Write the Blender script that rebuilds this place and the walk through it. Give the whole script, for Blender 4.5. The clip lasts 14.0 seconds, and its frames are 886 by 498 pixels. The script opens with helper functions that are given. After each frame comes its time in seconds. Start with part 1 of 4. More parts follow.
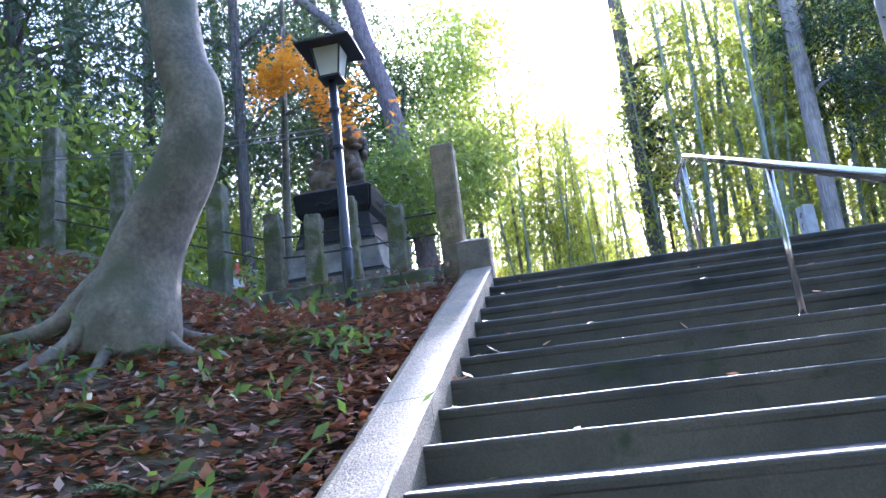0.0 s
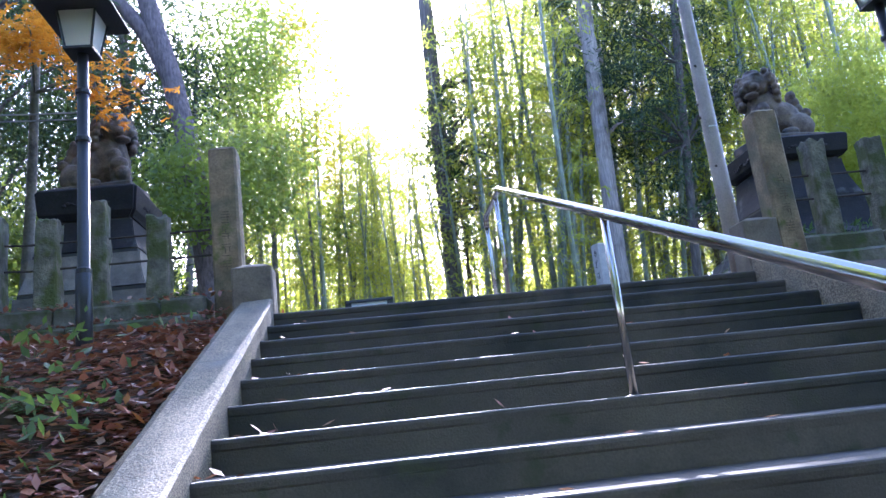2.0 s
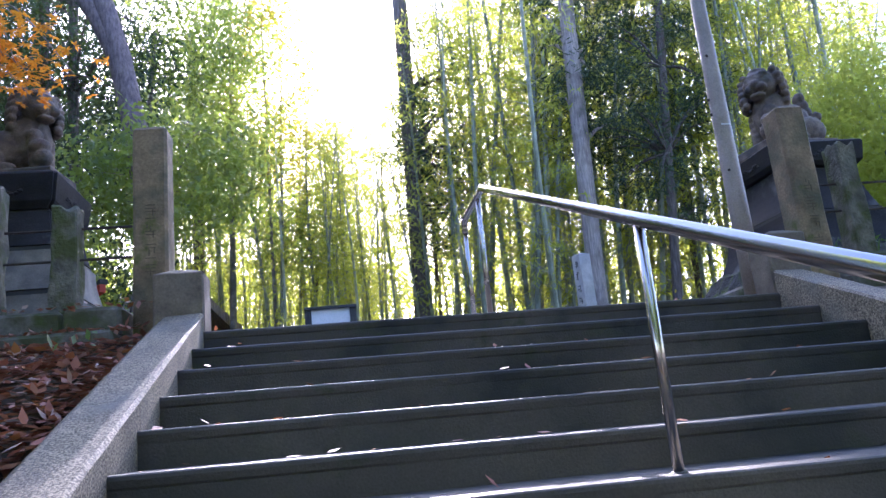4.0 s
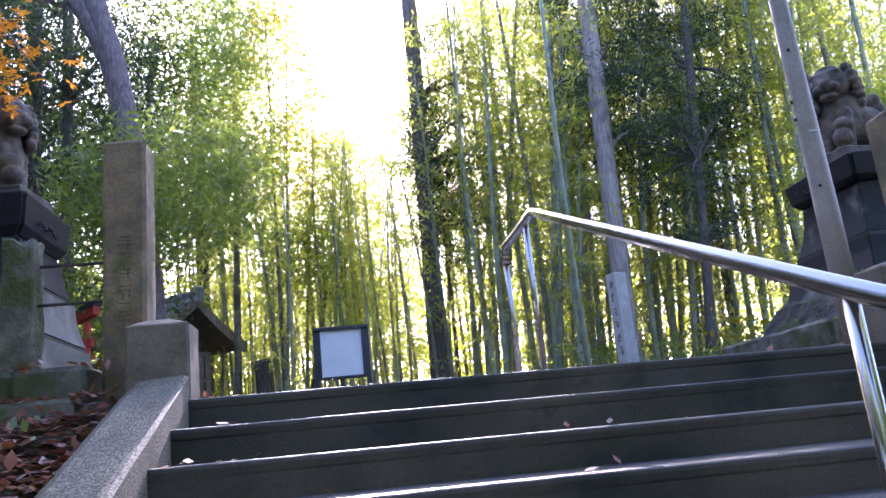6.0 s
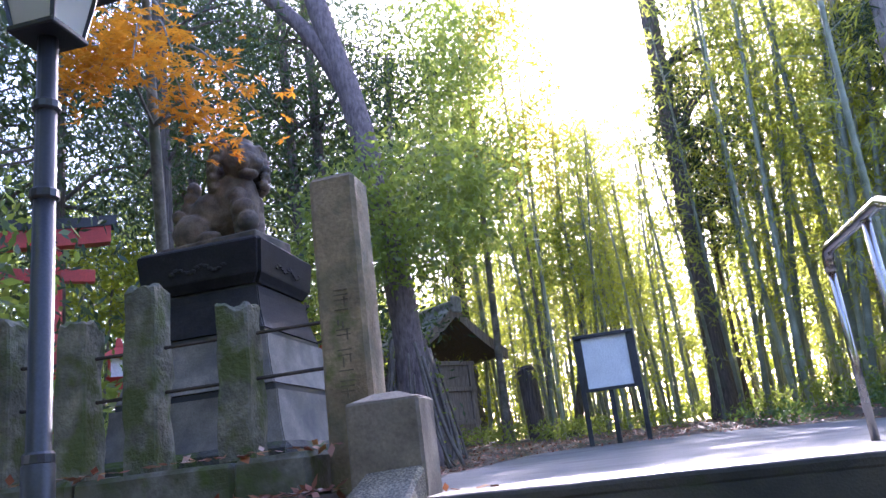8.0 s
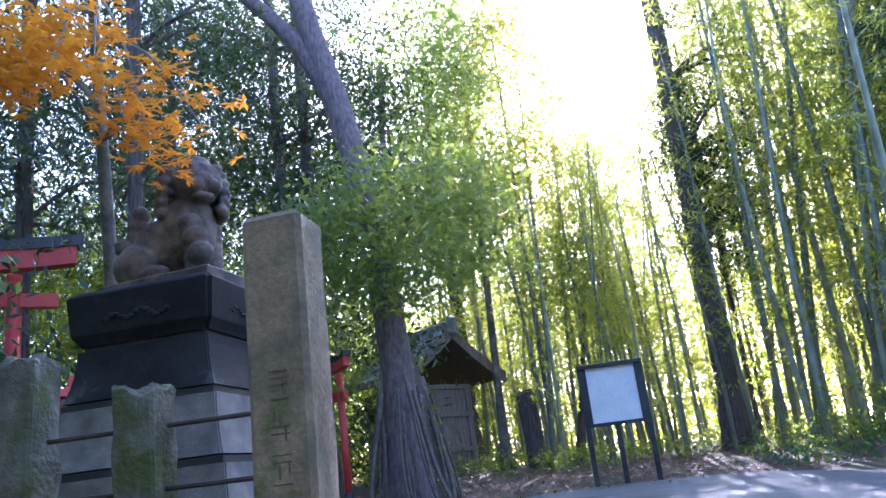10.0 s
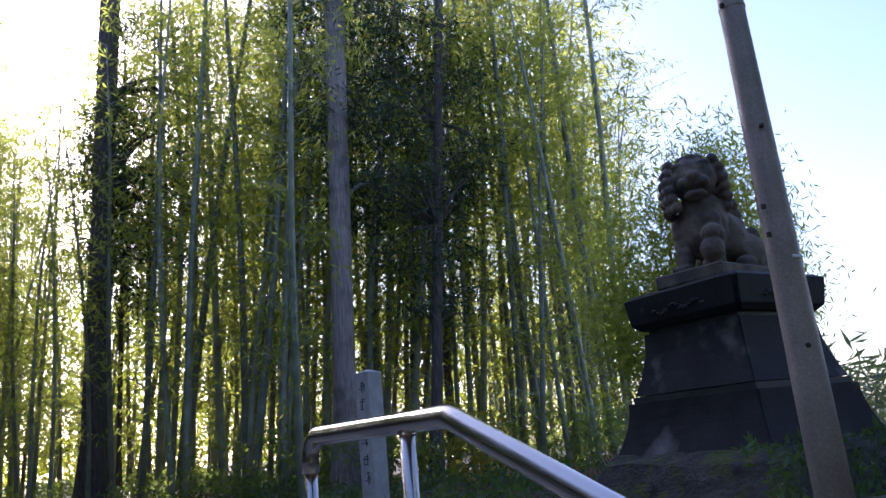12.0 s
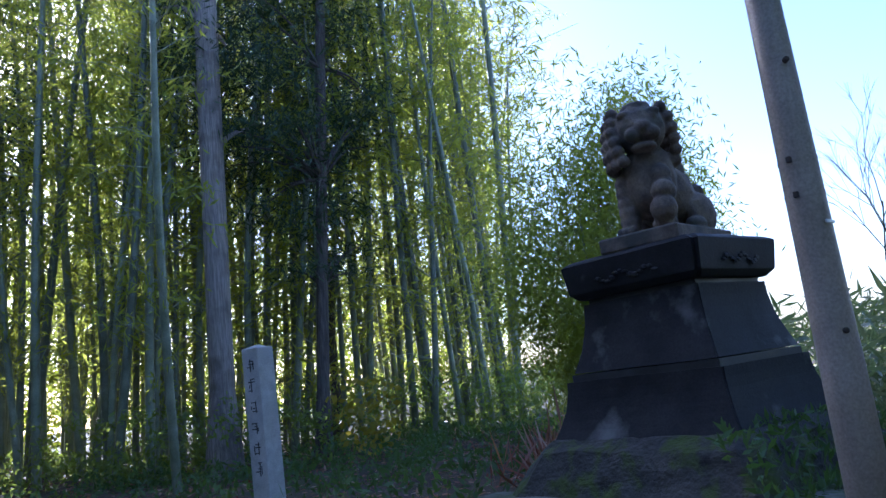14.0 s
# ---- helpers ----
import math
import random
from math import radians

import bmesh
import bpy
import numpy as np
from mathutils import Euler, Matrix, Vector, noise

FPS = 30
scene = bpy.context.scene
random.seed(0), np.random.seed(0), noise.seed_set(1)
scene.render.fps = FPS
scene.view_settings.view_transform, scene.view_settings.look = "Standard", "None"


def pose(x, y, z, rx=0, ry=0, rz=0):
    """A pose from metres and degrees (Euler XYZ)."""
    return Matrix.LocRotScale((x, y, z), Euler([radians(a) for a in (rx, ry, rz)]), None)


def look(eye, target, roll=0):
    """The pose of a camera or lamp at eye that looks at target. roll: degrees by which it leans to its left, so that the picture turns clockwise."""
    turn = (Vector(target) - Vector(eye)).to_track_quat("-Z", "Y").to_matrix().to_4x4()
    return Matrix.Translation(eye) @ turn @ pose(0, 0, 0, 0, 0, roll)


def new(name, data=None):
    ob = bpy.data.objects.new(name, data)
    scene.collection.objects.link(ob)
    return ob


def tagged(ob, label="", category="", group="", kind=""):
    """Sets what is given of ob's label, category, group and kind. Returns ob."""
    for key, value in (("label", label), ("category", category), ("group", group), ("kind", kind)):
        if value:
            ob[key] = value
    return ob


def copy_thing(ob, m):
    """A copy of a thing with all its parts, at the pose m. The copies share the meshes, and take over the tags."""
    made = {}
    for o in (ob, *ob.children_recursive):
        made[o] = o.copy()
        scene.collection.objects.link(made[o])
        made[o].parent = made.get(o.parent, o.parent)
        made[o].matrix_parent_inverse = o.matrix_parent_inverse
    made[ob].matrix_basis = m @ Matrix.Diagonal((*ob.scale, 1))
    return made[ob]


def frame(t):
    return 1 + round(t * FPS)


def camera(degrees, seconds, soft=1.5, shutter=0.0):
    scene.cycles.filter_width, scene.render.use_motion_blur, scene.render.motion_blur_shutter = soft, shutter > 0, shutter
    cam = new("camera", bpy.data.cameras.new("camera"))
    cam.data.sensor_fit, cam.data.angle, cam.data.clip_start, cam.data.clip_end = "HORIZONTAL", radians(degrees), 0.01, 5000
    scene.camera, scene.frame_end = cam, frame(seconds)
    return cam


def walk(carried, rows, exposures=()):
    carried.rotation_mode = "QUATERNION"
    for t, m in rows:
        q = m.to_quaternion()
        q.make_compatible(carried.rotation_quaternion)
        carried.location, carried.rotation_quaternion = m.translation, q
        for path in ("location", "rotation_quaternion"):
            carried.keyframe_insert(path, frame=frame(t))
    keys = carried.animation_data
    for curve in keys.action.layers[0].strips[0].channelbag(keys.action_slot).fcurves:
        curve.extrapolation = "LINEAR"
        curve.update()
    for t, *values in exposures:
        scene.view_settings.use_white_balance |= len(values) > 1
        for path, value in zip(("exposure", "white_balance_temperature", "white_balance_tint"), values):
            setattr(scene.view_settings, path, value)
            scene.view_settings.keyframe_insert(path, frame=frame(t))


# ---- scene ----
cam = camera(60.4, 14.0)
PATH = [
    (0, (0.776, -7.519, -1.591), (0.459, -5.609, -1.09), -6.8),
    (0.5, (0.777, -7.315, -1.466), (0.666, -5.37, -1.014), -6.6),
    (1, (0.815, -7.017, -1.382), (0.858, -5.068, -0.936), -6.5),
    (1.5, (0.845, -6.816, -1.258), (0.992, -4.875, -0.801), -6.5),
    (2, (0.794, -6.493, -1.143), (1.005, -4.56, -0.677), -6.8),
    (2.5, (0.79, -6.221, -1.087), (1.042, -4.295, -0.612), -7.0),
    (3, (0.855, -5.944, -0.93), (1.123, -4.015, -0.475), -6.9),
    (3.2, (0.889, -5.851, -0.938), (1.151, -3.924, -0.471), -6.4),
    (5.3, (0.835, -4.684, -0.489), (1.177, -2.77, -0.02), -5.5),
    (5.5, (0.812, -4.611, -0.439), (1.138, -2.695, 0.036), -5.7),
    (6, (0.84, -4.352, -0.359), (1.123, -2.432, 0.126), -6.1),
    (6.5, (0.893, -4.1, -0.237), (1.096, -2.173, 0.258), -6.4),
    (7, (0.89, -3.821, -0.107), (0.974, -1.886, 0.393), -6.5),
    (7.5, (0.826, -3.581, -0.012), (0.659, -1.657, 0.51), -6.6),
    (7.7, (0.846, -3.471, 0.046), (0.539, -1.566, 0.574), -7.0),
    (9.8, (0.811, -2.425, 0.567), (0.345, -0.562, 1.124), -7.2),
    (10, (0.78, -2.357, 0.603), (0.421, -0.472, 1.165), -6.9),
    (10.5, (0.804, -2.078, 0.645), (0.823, -0.163, 1.221), -7.7),
    (11, (0.863, -1.886, 0.731), (1.307, -0.024, 1.311), -5.6),
    (11.5, (0.985, -1.692, 0.795), (1.769, 0.066, 1.337), -6.2),
    (12, (1.089, -1.435, 0.927), (2.139, 0.194, 1.421), -5.5),
    (12.5, (1.14, -1.123, 1.008), (2.383, 0.386, 1.43), -5.6),
    (13, (1.187, -0.948, 1.063), (2.534, 0.484, 1.427), -5.9),
    (13.5, (1.297, -0.666, 1.161), (2.674, 0.745, 1.499), -6.7),
    (14, (1.343, -0.46, 1.235), (2.671, 0.996, 1.574), -7.6),
]
walk(cam, [(t, look(eye, target, roll)) for t, eye, target, roll in PATH],
     [(0.0, 3.3, 5150, 26), (1.5, 3.15, 5150, 27), (3.0, 2.95, 5250, 30), (5.5, 2.85, 5600, 36), (7.5, 2.95, 5600, 37), (10.0, 2.95, 5150, 31),
      (11.5, 1.4, 5550, 33), (14.0, 1.65, 4900, 24)])
# ---- world and light ----
SUN = Vector((0.03, 0.89, 0.455)).normalized()
world = bpy.data.worlds.new("sky")
world.use_nodes = True
scene.world = world
wn = world.node_tree
sky = wn.nodes.new("ShaderNodeTexSky")
sky.sky_type, sky.sun_disc = "NISHITA", False
sky.sun_elevation, sky.sun_rotation = math.asin(SUN.z), math.atan2(SUN.x, SUN.y)
sky.air_density, sky.dust_density, sky.ozone_density = 1.0, 1.6, 1.0
wn.links.new(sky.outputs[0], wn.nodes["Background"].inputs[0])
wn.nodes["Background"].inputs[1].default_value = 0.135
sun = new("sun", bpy.data.lights.new("sun", "SUN"))
sun.data.energy, sun.data.angle, sun.data.color = 5.0, radians(0.6), (1.0, 0.93, 0.82)
sun.matrix_world = look(SUN * 60, (0, 0, 0))

# ---- materials ----
def nodes_of(name):
    m = bpy.data.materials.new(name)
    m.use_nodes = True
    t = m.node_tree
    return m, t, t.nodes["Principled BSDF"]


def noise_of(t, scale, detail=4.0, coords="Object", stretch=(1, 1, 1), rough=0.55):
    tc = t.nodes.new("ShaderNodeTexCoord")
    mp = t.nodes.new("ShaderNodeMapping")
    mp.inputs["Scale"].default_value = stretch
    n = t.nodes.new("ShaderNodeTexNoise")
    n.inputs["Scale"].default_value, n.inputs["Detail"].default_value = scale, detail
    n.inputs["Roughness"].default_value = rough
    t.links.new(tc.outputs[coords], mp.inputs["Vector"])
    t.links.new(mp.outputs[0], n.inputs["Vector"])
    return n


def ramp_of(t, source, stops):
    r = t.nodes.new("ShaderNodeValToRGB")
    e = r.color_ramp.elements
    while len(e) < len(stops):
        e.new(0.5)
    for el, (p, c) in zip(e, stops):
        el.position, el.color = p, (*c, 1)
    t.links.new(source, r.inputs[0])
    return r


def mixed(t, fac, a, b, mode="MIX"):
    m = t.nodes.new("ShaderNodeMix")
    m.data_type, m.blend_type = "RGBA", mode
    for s, v in ((m.inputs[0], fac), (m.inputs[6], a), (m.inputs[7], b)):
        if isinstance(v, (int, float)):
            s.default_value = v
        elif isinstance(v, tuple):
            s.default_value = (*v, 1)
        else:
            t.links.new(v, s)
    return m.outputs[2]


def surface(name, dark, light, scale=6.0, rough=0.8, bump=0.3, grain=60.0, stain=None, stain_scale=1.5, stain_at=(0.5, 0.65),
            metallic=0.0, stretch=(1, 1, 1), vary=0.0, depth=0.01, coords="Object", moss=None, spec=0.5, speckle=0.6):
    """Two scales of colour, a stain with its own shape, a fine relief, and moss on faces that look up."""
    m, t, b = nodes_of(name)
    big = noise_of(t, scale, 5, coords, stretch)
    col = ramp_of(t, big.outputs[0], [(0.32, dark), (0.68, light)]).outputs[0]
    fine = noise_of(t, grain, 3, coords, stretch)
    speck = ramp_of(t, fine.outputs[0], [(0.3, (0.62, 0.62, 0.62)), (0.7, (1.25, 1.25, 1.25))] if speckle <= 1 else [(0.38, (0.35, 0.35, 0.34)), (0.5, (0.95, 0.95, 0.95)), (0.62, (1.7, 1.7, 1.65))]).outputs[0]
    col = mixed(t, min(speckle, 1.0), col, speck, "MULTIPLY")
    if stain:
        s = noise_of(t, stain_scale, 6, coords)
        f = ramp_of(t, s.outputs[0], [(stain_at[0], (0, 0, 0)), (stain_at[1], (1, 1, 1))]).outputs[0]
        col = mixed(t, f, col, stain)
    if moss:
        s = noise_of(t, 5.0, 7, coords)
        f = ramp_of(t, s.outputs[0], [(moss[1], (0, 0, 0)), (moss[1] + 0.12, (1, 1, 1))]).outputs[0]
        col = mixed(t, f, col, moss[0])
    if vary:
        oi = t.nodes.new("ShaderNodeObjectInfo")
        v = ramp_of(t, oi.outputs["Random"], [(0, (1 - vary,) * 3), (1, (1 + vary,) * 3)]).outputs[0]
        col = mixed(t, 1.0, col, v, "MULTIPLY")
    t.links.new(col, b.inputs["Base Color"])
    rr = ramp_of(t, big.outputs[0], [(0.3, (max(rough - 0.12, 0.03),) * 3), (0.7, (min(rough + 0.1, 1),) * 3)]).outputs[0]
    t.links.new(rr, b.inputs["Roughness"])
    b.inputs["Metallic"].default_value = metallic
    b.inputs["Specular IOR Level"].default_value = spec
    if bump:
        bp = t.nodes.new("ShaderNodeBump")
        bp.inputs["Strength"].default_value, bp.inputs["Distance"].default_value = bump, depth
        both = mixed(t, 0.5, big.outputs[0], fine.outputs[0])
        t.links.new(both, bp.inputs["Height"])
        t.links.new(bp.outputs[0], b.inputs["Normal"])
    return m


def leafy(name, colours, through_colour, share=0.5, rough=0.45):
    """A leaf: gloss on top, light shining through, each leaf of its own tone."""
    m, t, b = nodes_of(name)
    g = t.nodes.new("ShaderNodeNewGeometry")
    n = len(colours)
    c = ramp_of(t, g.outputs["Random Per Island"], [(i / max(n - 1, 1), k) for i, k in enumerate(colours)]).outputs[0]
    t.links.new(c, b.inputs["Base Color"])
    b.inputs["Roughness"].default_value = rough
    tr = t.nodes.new("ShaderNodeBsdfTranslucent")
    t.links.new(mixed(t, 0.72, c, through_colour), tr.inputs[0])
    mx = t.nodes.new("ShaderNodeMixShader")
    mx.inputs[0].default_value = share
    t.links.new(b.outputs[0], mx.inputs[1])
    t.links.new(tr.outputs[0], mx.inputs[2])
    t.links.new(mx.outputs[0], t.nodes["Material Output"].inputs[0])
    return m


M_STEP = surface("step_concrete", (0.036, 0.032, 0.027), (0.10, 0.086, 0.068), 2.2, 0.62, 0.5, 90, (0.02, 0.022, 0.02), 1.1, (0.46, 0.62), vary=0.15, moss=((0.03, 0.036, 0.018), 0.6))
M_PARAPET = surface("washed_aggregate", (0.15, 0.122, 0.085), (0.27, 0.225, 0.16), 5, 0.8, 0.8, 95, (0.15, 0.15, 0.13), 1.6, (0.52, 0.75), vary=0.06, speckle=2.0)
M_NEWEL = surface("newel_stone", (0.12, 0.098, 0.072), (0.27, 0.225, 0.17), 5, 0.85, 0.5, 70, (0.09, 0.09, 0.075), 2.5, (0.5, 0.7), moss=((0.08, 0.09, 0.035), 0.66))
M_PILLAR = surface("weathered_pillar_stone", (0.15, 0.105, 0.06), (0.33, 0.25, 0.15), 4, 0.88, 0.8, 45, (0.10, 0.10, 0.06), 3, (0.46, 0.66), moss=((0.11, 0.12, 0.035), 0.60), depth=0.015)
M_BOLLARD = surface("rough_bollard_stone", (0.085, 0.085, 0.06), (0.27, 0.26, 0.20), 7, 0.9, 1.0, 40, (0.08, 0.085, 0.06), 3, (0.46, 0.66), moss=((0.075, 0.095, 0.03), 0.46), depth=0.03, vary=0.15)
M_KERB = surface("mossy_kerb_stone", (0.10, 0.095, 0.08), (0.22, 0.21, 0.18), 4, 0.9, 0.8, 40, (0.06, 0.07, 0.03), 2.2, (0.45, 0.6), moss=((0.06, 0.085, 0.02), 0.52), depth=0.015)
M_PED = surface("dark_pedestal_stone", (0.012, 0.012, 0.014), (0.036, 0.035, 0.037), 3.5, 0.72, 0.5, 60, (0.16, 0.155, 0.15), 2.3, (0.58, 0.74), vary=0.08, spec=0.22)
M_PEDTOP = surface("pedestal_cap_stone", (0.010, 0.010, 0.012), (0.028, 0.028, 0.03), 3.5, 0.68, 0.5, 60, (0.12, 0.118, 0.115), 2.6, (0.62, 0.8), spec=0.22)
M_PEDPALE = surface("pale_pedestal_stone", (0.11, 0.098, 0.082), (0.27, 0.245, 0.21), 3.5, 0.75, 0.3, 80, (0.08, 0.08, 0.082), 1.7, (0.5, 0.68), vary=0.08)
M_PALEBARK = surface("pale_furrowed_bark", (0.19, 0.16, 0.14), (0.45, 0.385, 0.34), 8, 0.95, 1.0, 30, stretch=(5, 5, 0.3), depth=0.03, stain=(0.12, 0.10, 0.085), stain_scale=1.5, stain_at=(0.5, 0.7))
M_ROCK = surface("mossy_rock", (0.025, 0.024, 0.022), (0.09, 0.085, 0.078), 4, 0.92, 1.0, 30, (0.07, 0.07, 0.06), 2, (0.5, 0.65), moss=((0.065, 0.09, 0.018), 0.5), depth=0.04)
M_LION = surface("carved_lion_stone", (0.075, 0.055, 0.042), (0.25, 0.195, 0.15), 7, 0.85, 0.7, 70, (0.07, 0.065, 0.055), 4, (0.48, 0.65), depth=0.008)
M_STEEL = surface("polished_stainless_steel", (0.45, 0.425, 0.385), (0.54, 0.51, 0.47), 3, 0.2, 0.0, 220, metallic=1.0, speckle=0.05)
M_POLE = surface("galvanised_pole", (0.30, 0.255, 0.22), (0.42, 0.365, 0.32), 3, 0.55, 0.1, 80, (0.22, 0.16, 0.13), 1.3, (0.6, 0.75), metallic=0.15)
M_IRON = surface("rusty_iron", (0.035, 0.03, 0.027), (0.09, 0.07, 0.055), 9, 0.7, 0.3, 90, metallic=0.3)
M_LAMP = surface("black_lamp_paint", (0.018, 0.02, 0.024), (0.04, 0.042, 0.048), 5, 0.4, 0.15, 90)
M_BARK = surface("cedar_bark", (0.055, 0.043, 0.038), (0.17, 0.14, 0.122), 7, 0.95, 1.0, 30, stretch=(4, 4, 0.35), depth=0.03, stain=(0.10, 0.105, 0.08), stain_scale=1.2, stain_at=(0.55, 0.7))
M_SMOOTHBARK = surface("smooth_grey_bark", (0.10, 0.088, 0.07), (0.25, 0.22, 0.175), 3.5, 0.85, 0.6, 28, (0.10, 0.105, 0.07), 2.2, (0.5, 0.66), depth=0.02)
M_PURPLEBARK = surface("scaly_red_bark", (0.10, 0.075, 0.075), (0.25, 0.195, 0.19), 8, 0.9, 1.0, 30, stretch=(2.5, 2.5, 0.8), depth=0.03)
M_CULM = surface("bamboo_culm", (0.12, 0.14, 0.08), (0.30, 0.32, 0.22), 2.5, 0.42, 0.1, 60, (0.25, 0.25, 0.19), 1.2, (0.6, 0.75), vary=0.3)
M_SOIL = surface("forest_soil", (0.045, 0.033, 0.022), (0.12, 0.085, 0.055), 3, 0.95, 1.0, 25, (0.055, 0.065, 0.025), 0.6, (0.52, 0.66), depth=0.03)
M_PAVE = surface("worn_asphalt", (0.11, 0.108, 0.105), (0.2, 0.195, 0.185), 1.6, 0.85, 0.5, 120, (0.085, 0.08, 0.07), 0.7, (0.5, 0.68))
M_TILE = surface("grey_roof_tile", (0.12, 0.125, 0.128), (0.30, 0.305, 0.30), 6, 0.6, 0.4, 60, moss=((0.09, 0.10, 0.045), 0.62), vary=0.25)
M_OLDWOOD = surface("weathered_wood", (0.13, 0.10, 0.08), (0.30, 0.24, 0.19), 5, 0.85, 0.6, 40, stretch=(5, 5, 0.5))
M_RED = surface("vermilion_paint", (0.42, 0.035, 0.025), (0.60, 0.06, 0.04), 3, 0.5, 0.15, 60, (0.3, 0.05, 0.035), 2, (0.58, 0.7))
M_BLACK = surface("black_paint_and_joint_shade", (0.015, 0.015, 0.016), (0.04, 0.04, 0.042), 5, 0.5, 0.15, 60)
M_WHITE = surface("white_notice_panel", (0.66, 0.66, 0.65), (0.78, 0.78, 0.77), 2, 0.35, 0.05, 60)
M_GRANITE = surface("pale_granite", (0.40, 0.385, 0.36), (0.58, 0.56, 0.53), 8, 0.7, 0.3, 150, (0.3, 0.3, 0.29), 2, (0.55, 0.75))
M_CUT = surface("engraved_shadowed_stone", (0.08, 0.065, 0.04), (0.15, 0.12, 0.075), 12, 0.95, 0.5, 60)
M_INK = surface("engraved_letter_paint", (0.02, 0.02, 0.02), (0.05, 0.05, 0.05), 8, 0.8, 0.0)
M_CABLE = surface("grey_cable", (0.12, 0.12, 0.12), (0.2, 0.2, 0.2), 8, 0.5, 0.0)
M_ROPE = surface("ivy_root", (0.09, 0.075, 0.06), (0.2, 0.17, 0.14), 9, 0.9, 0.6, 40)
M_BALL = surface("red_washed_ball_stone", (0.17, 0.075, 0.06), (0.27, 0.15, 0.12), 8, 0.85, 0.3)
M_GLASS, tg, bg = nodes_of("frosted_lamp_glass")
bg.inputs["Base Color"].default_value = (0.8, 0.78, 0.7, 1)
bg.inputs["Roughness"].default_value = 0.5
bg.inputs["Transmission Weight"].default_value = 0.55
M_LEAF_BAMBOO = leafy("bamboo_leaf", [(0.035, 0.075, 0.022), (0.07, 0.125, 0.032), (0.13, 0.17, 0.04)], (0.74, 0.78, 0.10), 0.66)
M_LEAF_CEDAR = leafy("cedar_needles", [(0.018, 0.04, 0.02), (0.035, 0.066, 0.028), (0.05, 0.085, 0.035)], (0.16, 0.24, 0.04), 0.18, 0.6)
M_LEAF_BROAD = leafy("evergreen_leaf", [(0.026, 0.06, 0.02), (0.05, 0.10, 0.034), (0.085, 0.14, 0.045)], (0.55, 0.66, 0.09), 0.5, 0.3)
M_LEAF_YELLOW = leafy("yellow_and_backlit_leaf", [(0.20, 0.20, 0.03), (0.34, 0.26, 0.03), (0.12, 0.17, 0.03)], (0.6, 0.5, 0.04), 0.5)
M_LEAF_MAPLE = leafy("orange_maple_leaf", [(0.42, 0.15, 0.012), (0.55, 0.22, 0.02), (0.36, 0.09, 0.01)], (0.85, 0.36, 0.02), 0.55)
M_LITTER = leafy("fallen_leaf", [(0.20, 0.075, 0.05), (0.30, 0.11, 0.075), (0.38, 0.19, 0.13), (0.50, 0.38, 0.31), (0.26, 0.06, 0.045), (0.42, 0.2, 0.05)], (0.4, 0.16, 0.05), 0.2, 0.6)
M_LEAF_SCRUB = leafy("sunlit_scrub_leaf", [(0.07, 0.11, 0.015), (0.14, 0.17, 0.02), (0.2, 0.2, 0.02)], (0.50, 0.55, 0.03), 0.55)
M_LEAF_GRASS = leafy("glaucous_bamboo_grass_leaf", [(0.05, 0.085, 0.05), (0.11, 0.15, 0.085), (0.2, 0.22, 0.12), (0.30, 0.26, 0.13)], (0.5, 0.56, 0.15), 0.45, 0.4)
M_FERN = leafy("fern_leaf", [(0.04, 0.085, 0.03), (0.075, 0.13, 0.045)], (0.25, 0.4, 0.05), 0.35)


# ---- building helpers ----
def thing(name, label, category, group="", kind="", at=(0, 0, 0)):
    ob = new(name)
    ob.location = at
    return tagged(ob, label, category, group, kind)


def mesh_of(name, bm, material, smooth=False):
    me = bpy.data.meshes.new(name)
    bm.to_mesh(me)
    bm.free()
    me.materials.append(material)
    if smooth:
        me.polygons.foreach_set("use_smooth", [True] * len(me.polygons))
    return me


def part(name, bm, material, parent=None, label="", smooth=False):
    ob = new(name, mesh_of(name, bm, material, smooth))
    ob.parent = parent
    return tagged(ob, label)


def box(bm, x0, x1, y0, y1, z0, z1, bevel=0.0, taper=0.0, segs=1):
    v = [bm.verts.new((x + (taper if x == x0 else -taper) * (z == z1), y + (taper if y == y0 else -taper) * (z == z1), z))
         for z in (z0, z1) for x, y in ((x0, y0), (x1, y0), (x1, y1), (x0, y1))]
    fs = [bm.faces.new([v[i] for i in q]) for q in ((3, 2, 1, 0), (4, 5, 6, 7), (0, 1, 5, 4), (1, 2, 6, 5), (2, 3, 7, 6), (3, 0, 4, 7))]
    if bevel:
        es = {e for f in fs for e in f.edges}
        bmesh.ops.bevel(bm, geom=list(es), offset=bevel, segments=segs, profile=0.5, affect="EDGES")
    return bm


def boxed(*a, **k):
    return box(bmesh.new(), *a, **k)


def rough_box(x0, x1, y0, y1, z0, z1, bevel=0.02, cuts=4, wobble=0.008, freq=6.0, seed=0.0, taper=0.0):
    """A block with worn, uneven faces."""
    bm = boxed(x0, x1, y0, y1, z0, z1, bevel, taper)
    bmesh.ops.subdivide_edges(bm, edges=[e for e in bm.edges if e.calc_length() > 0.1], cuts=cuts, use_grid_fill=True)
    for v in bm.verts:
        v.co += noise.noise_vector(v.co * freq + Vector((seed, 0, seed * 1.7))) * wobble
    return bm


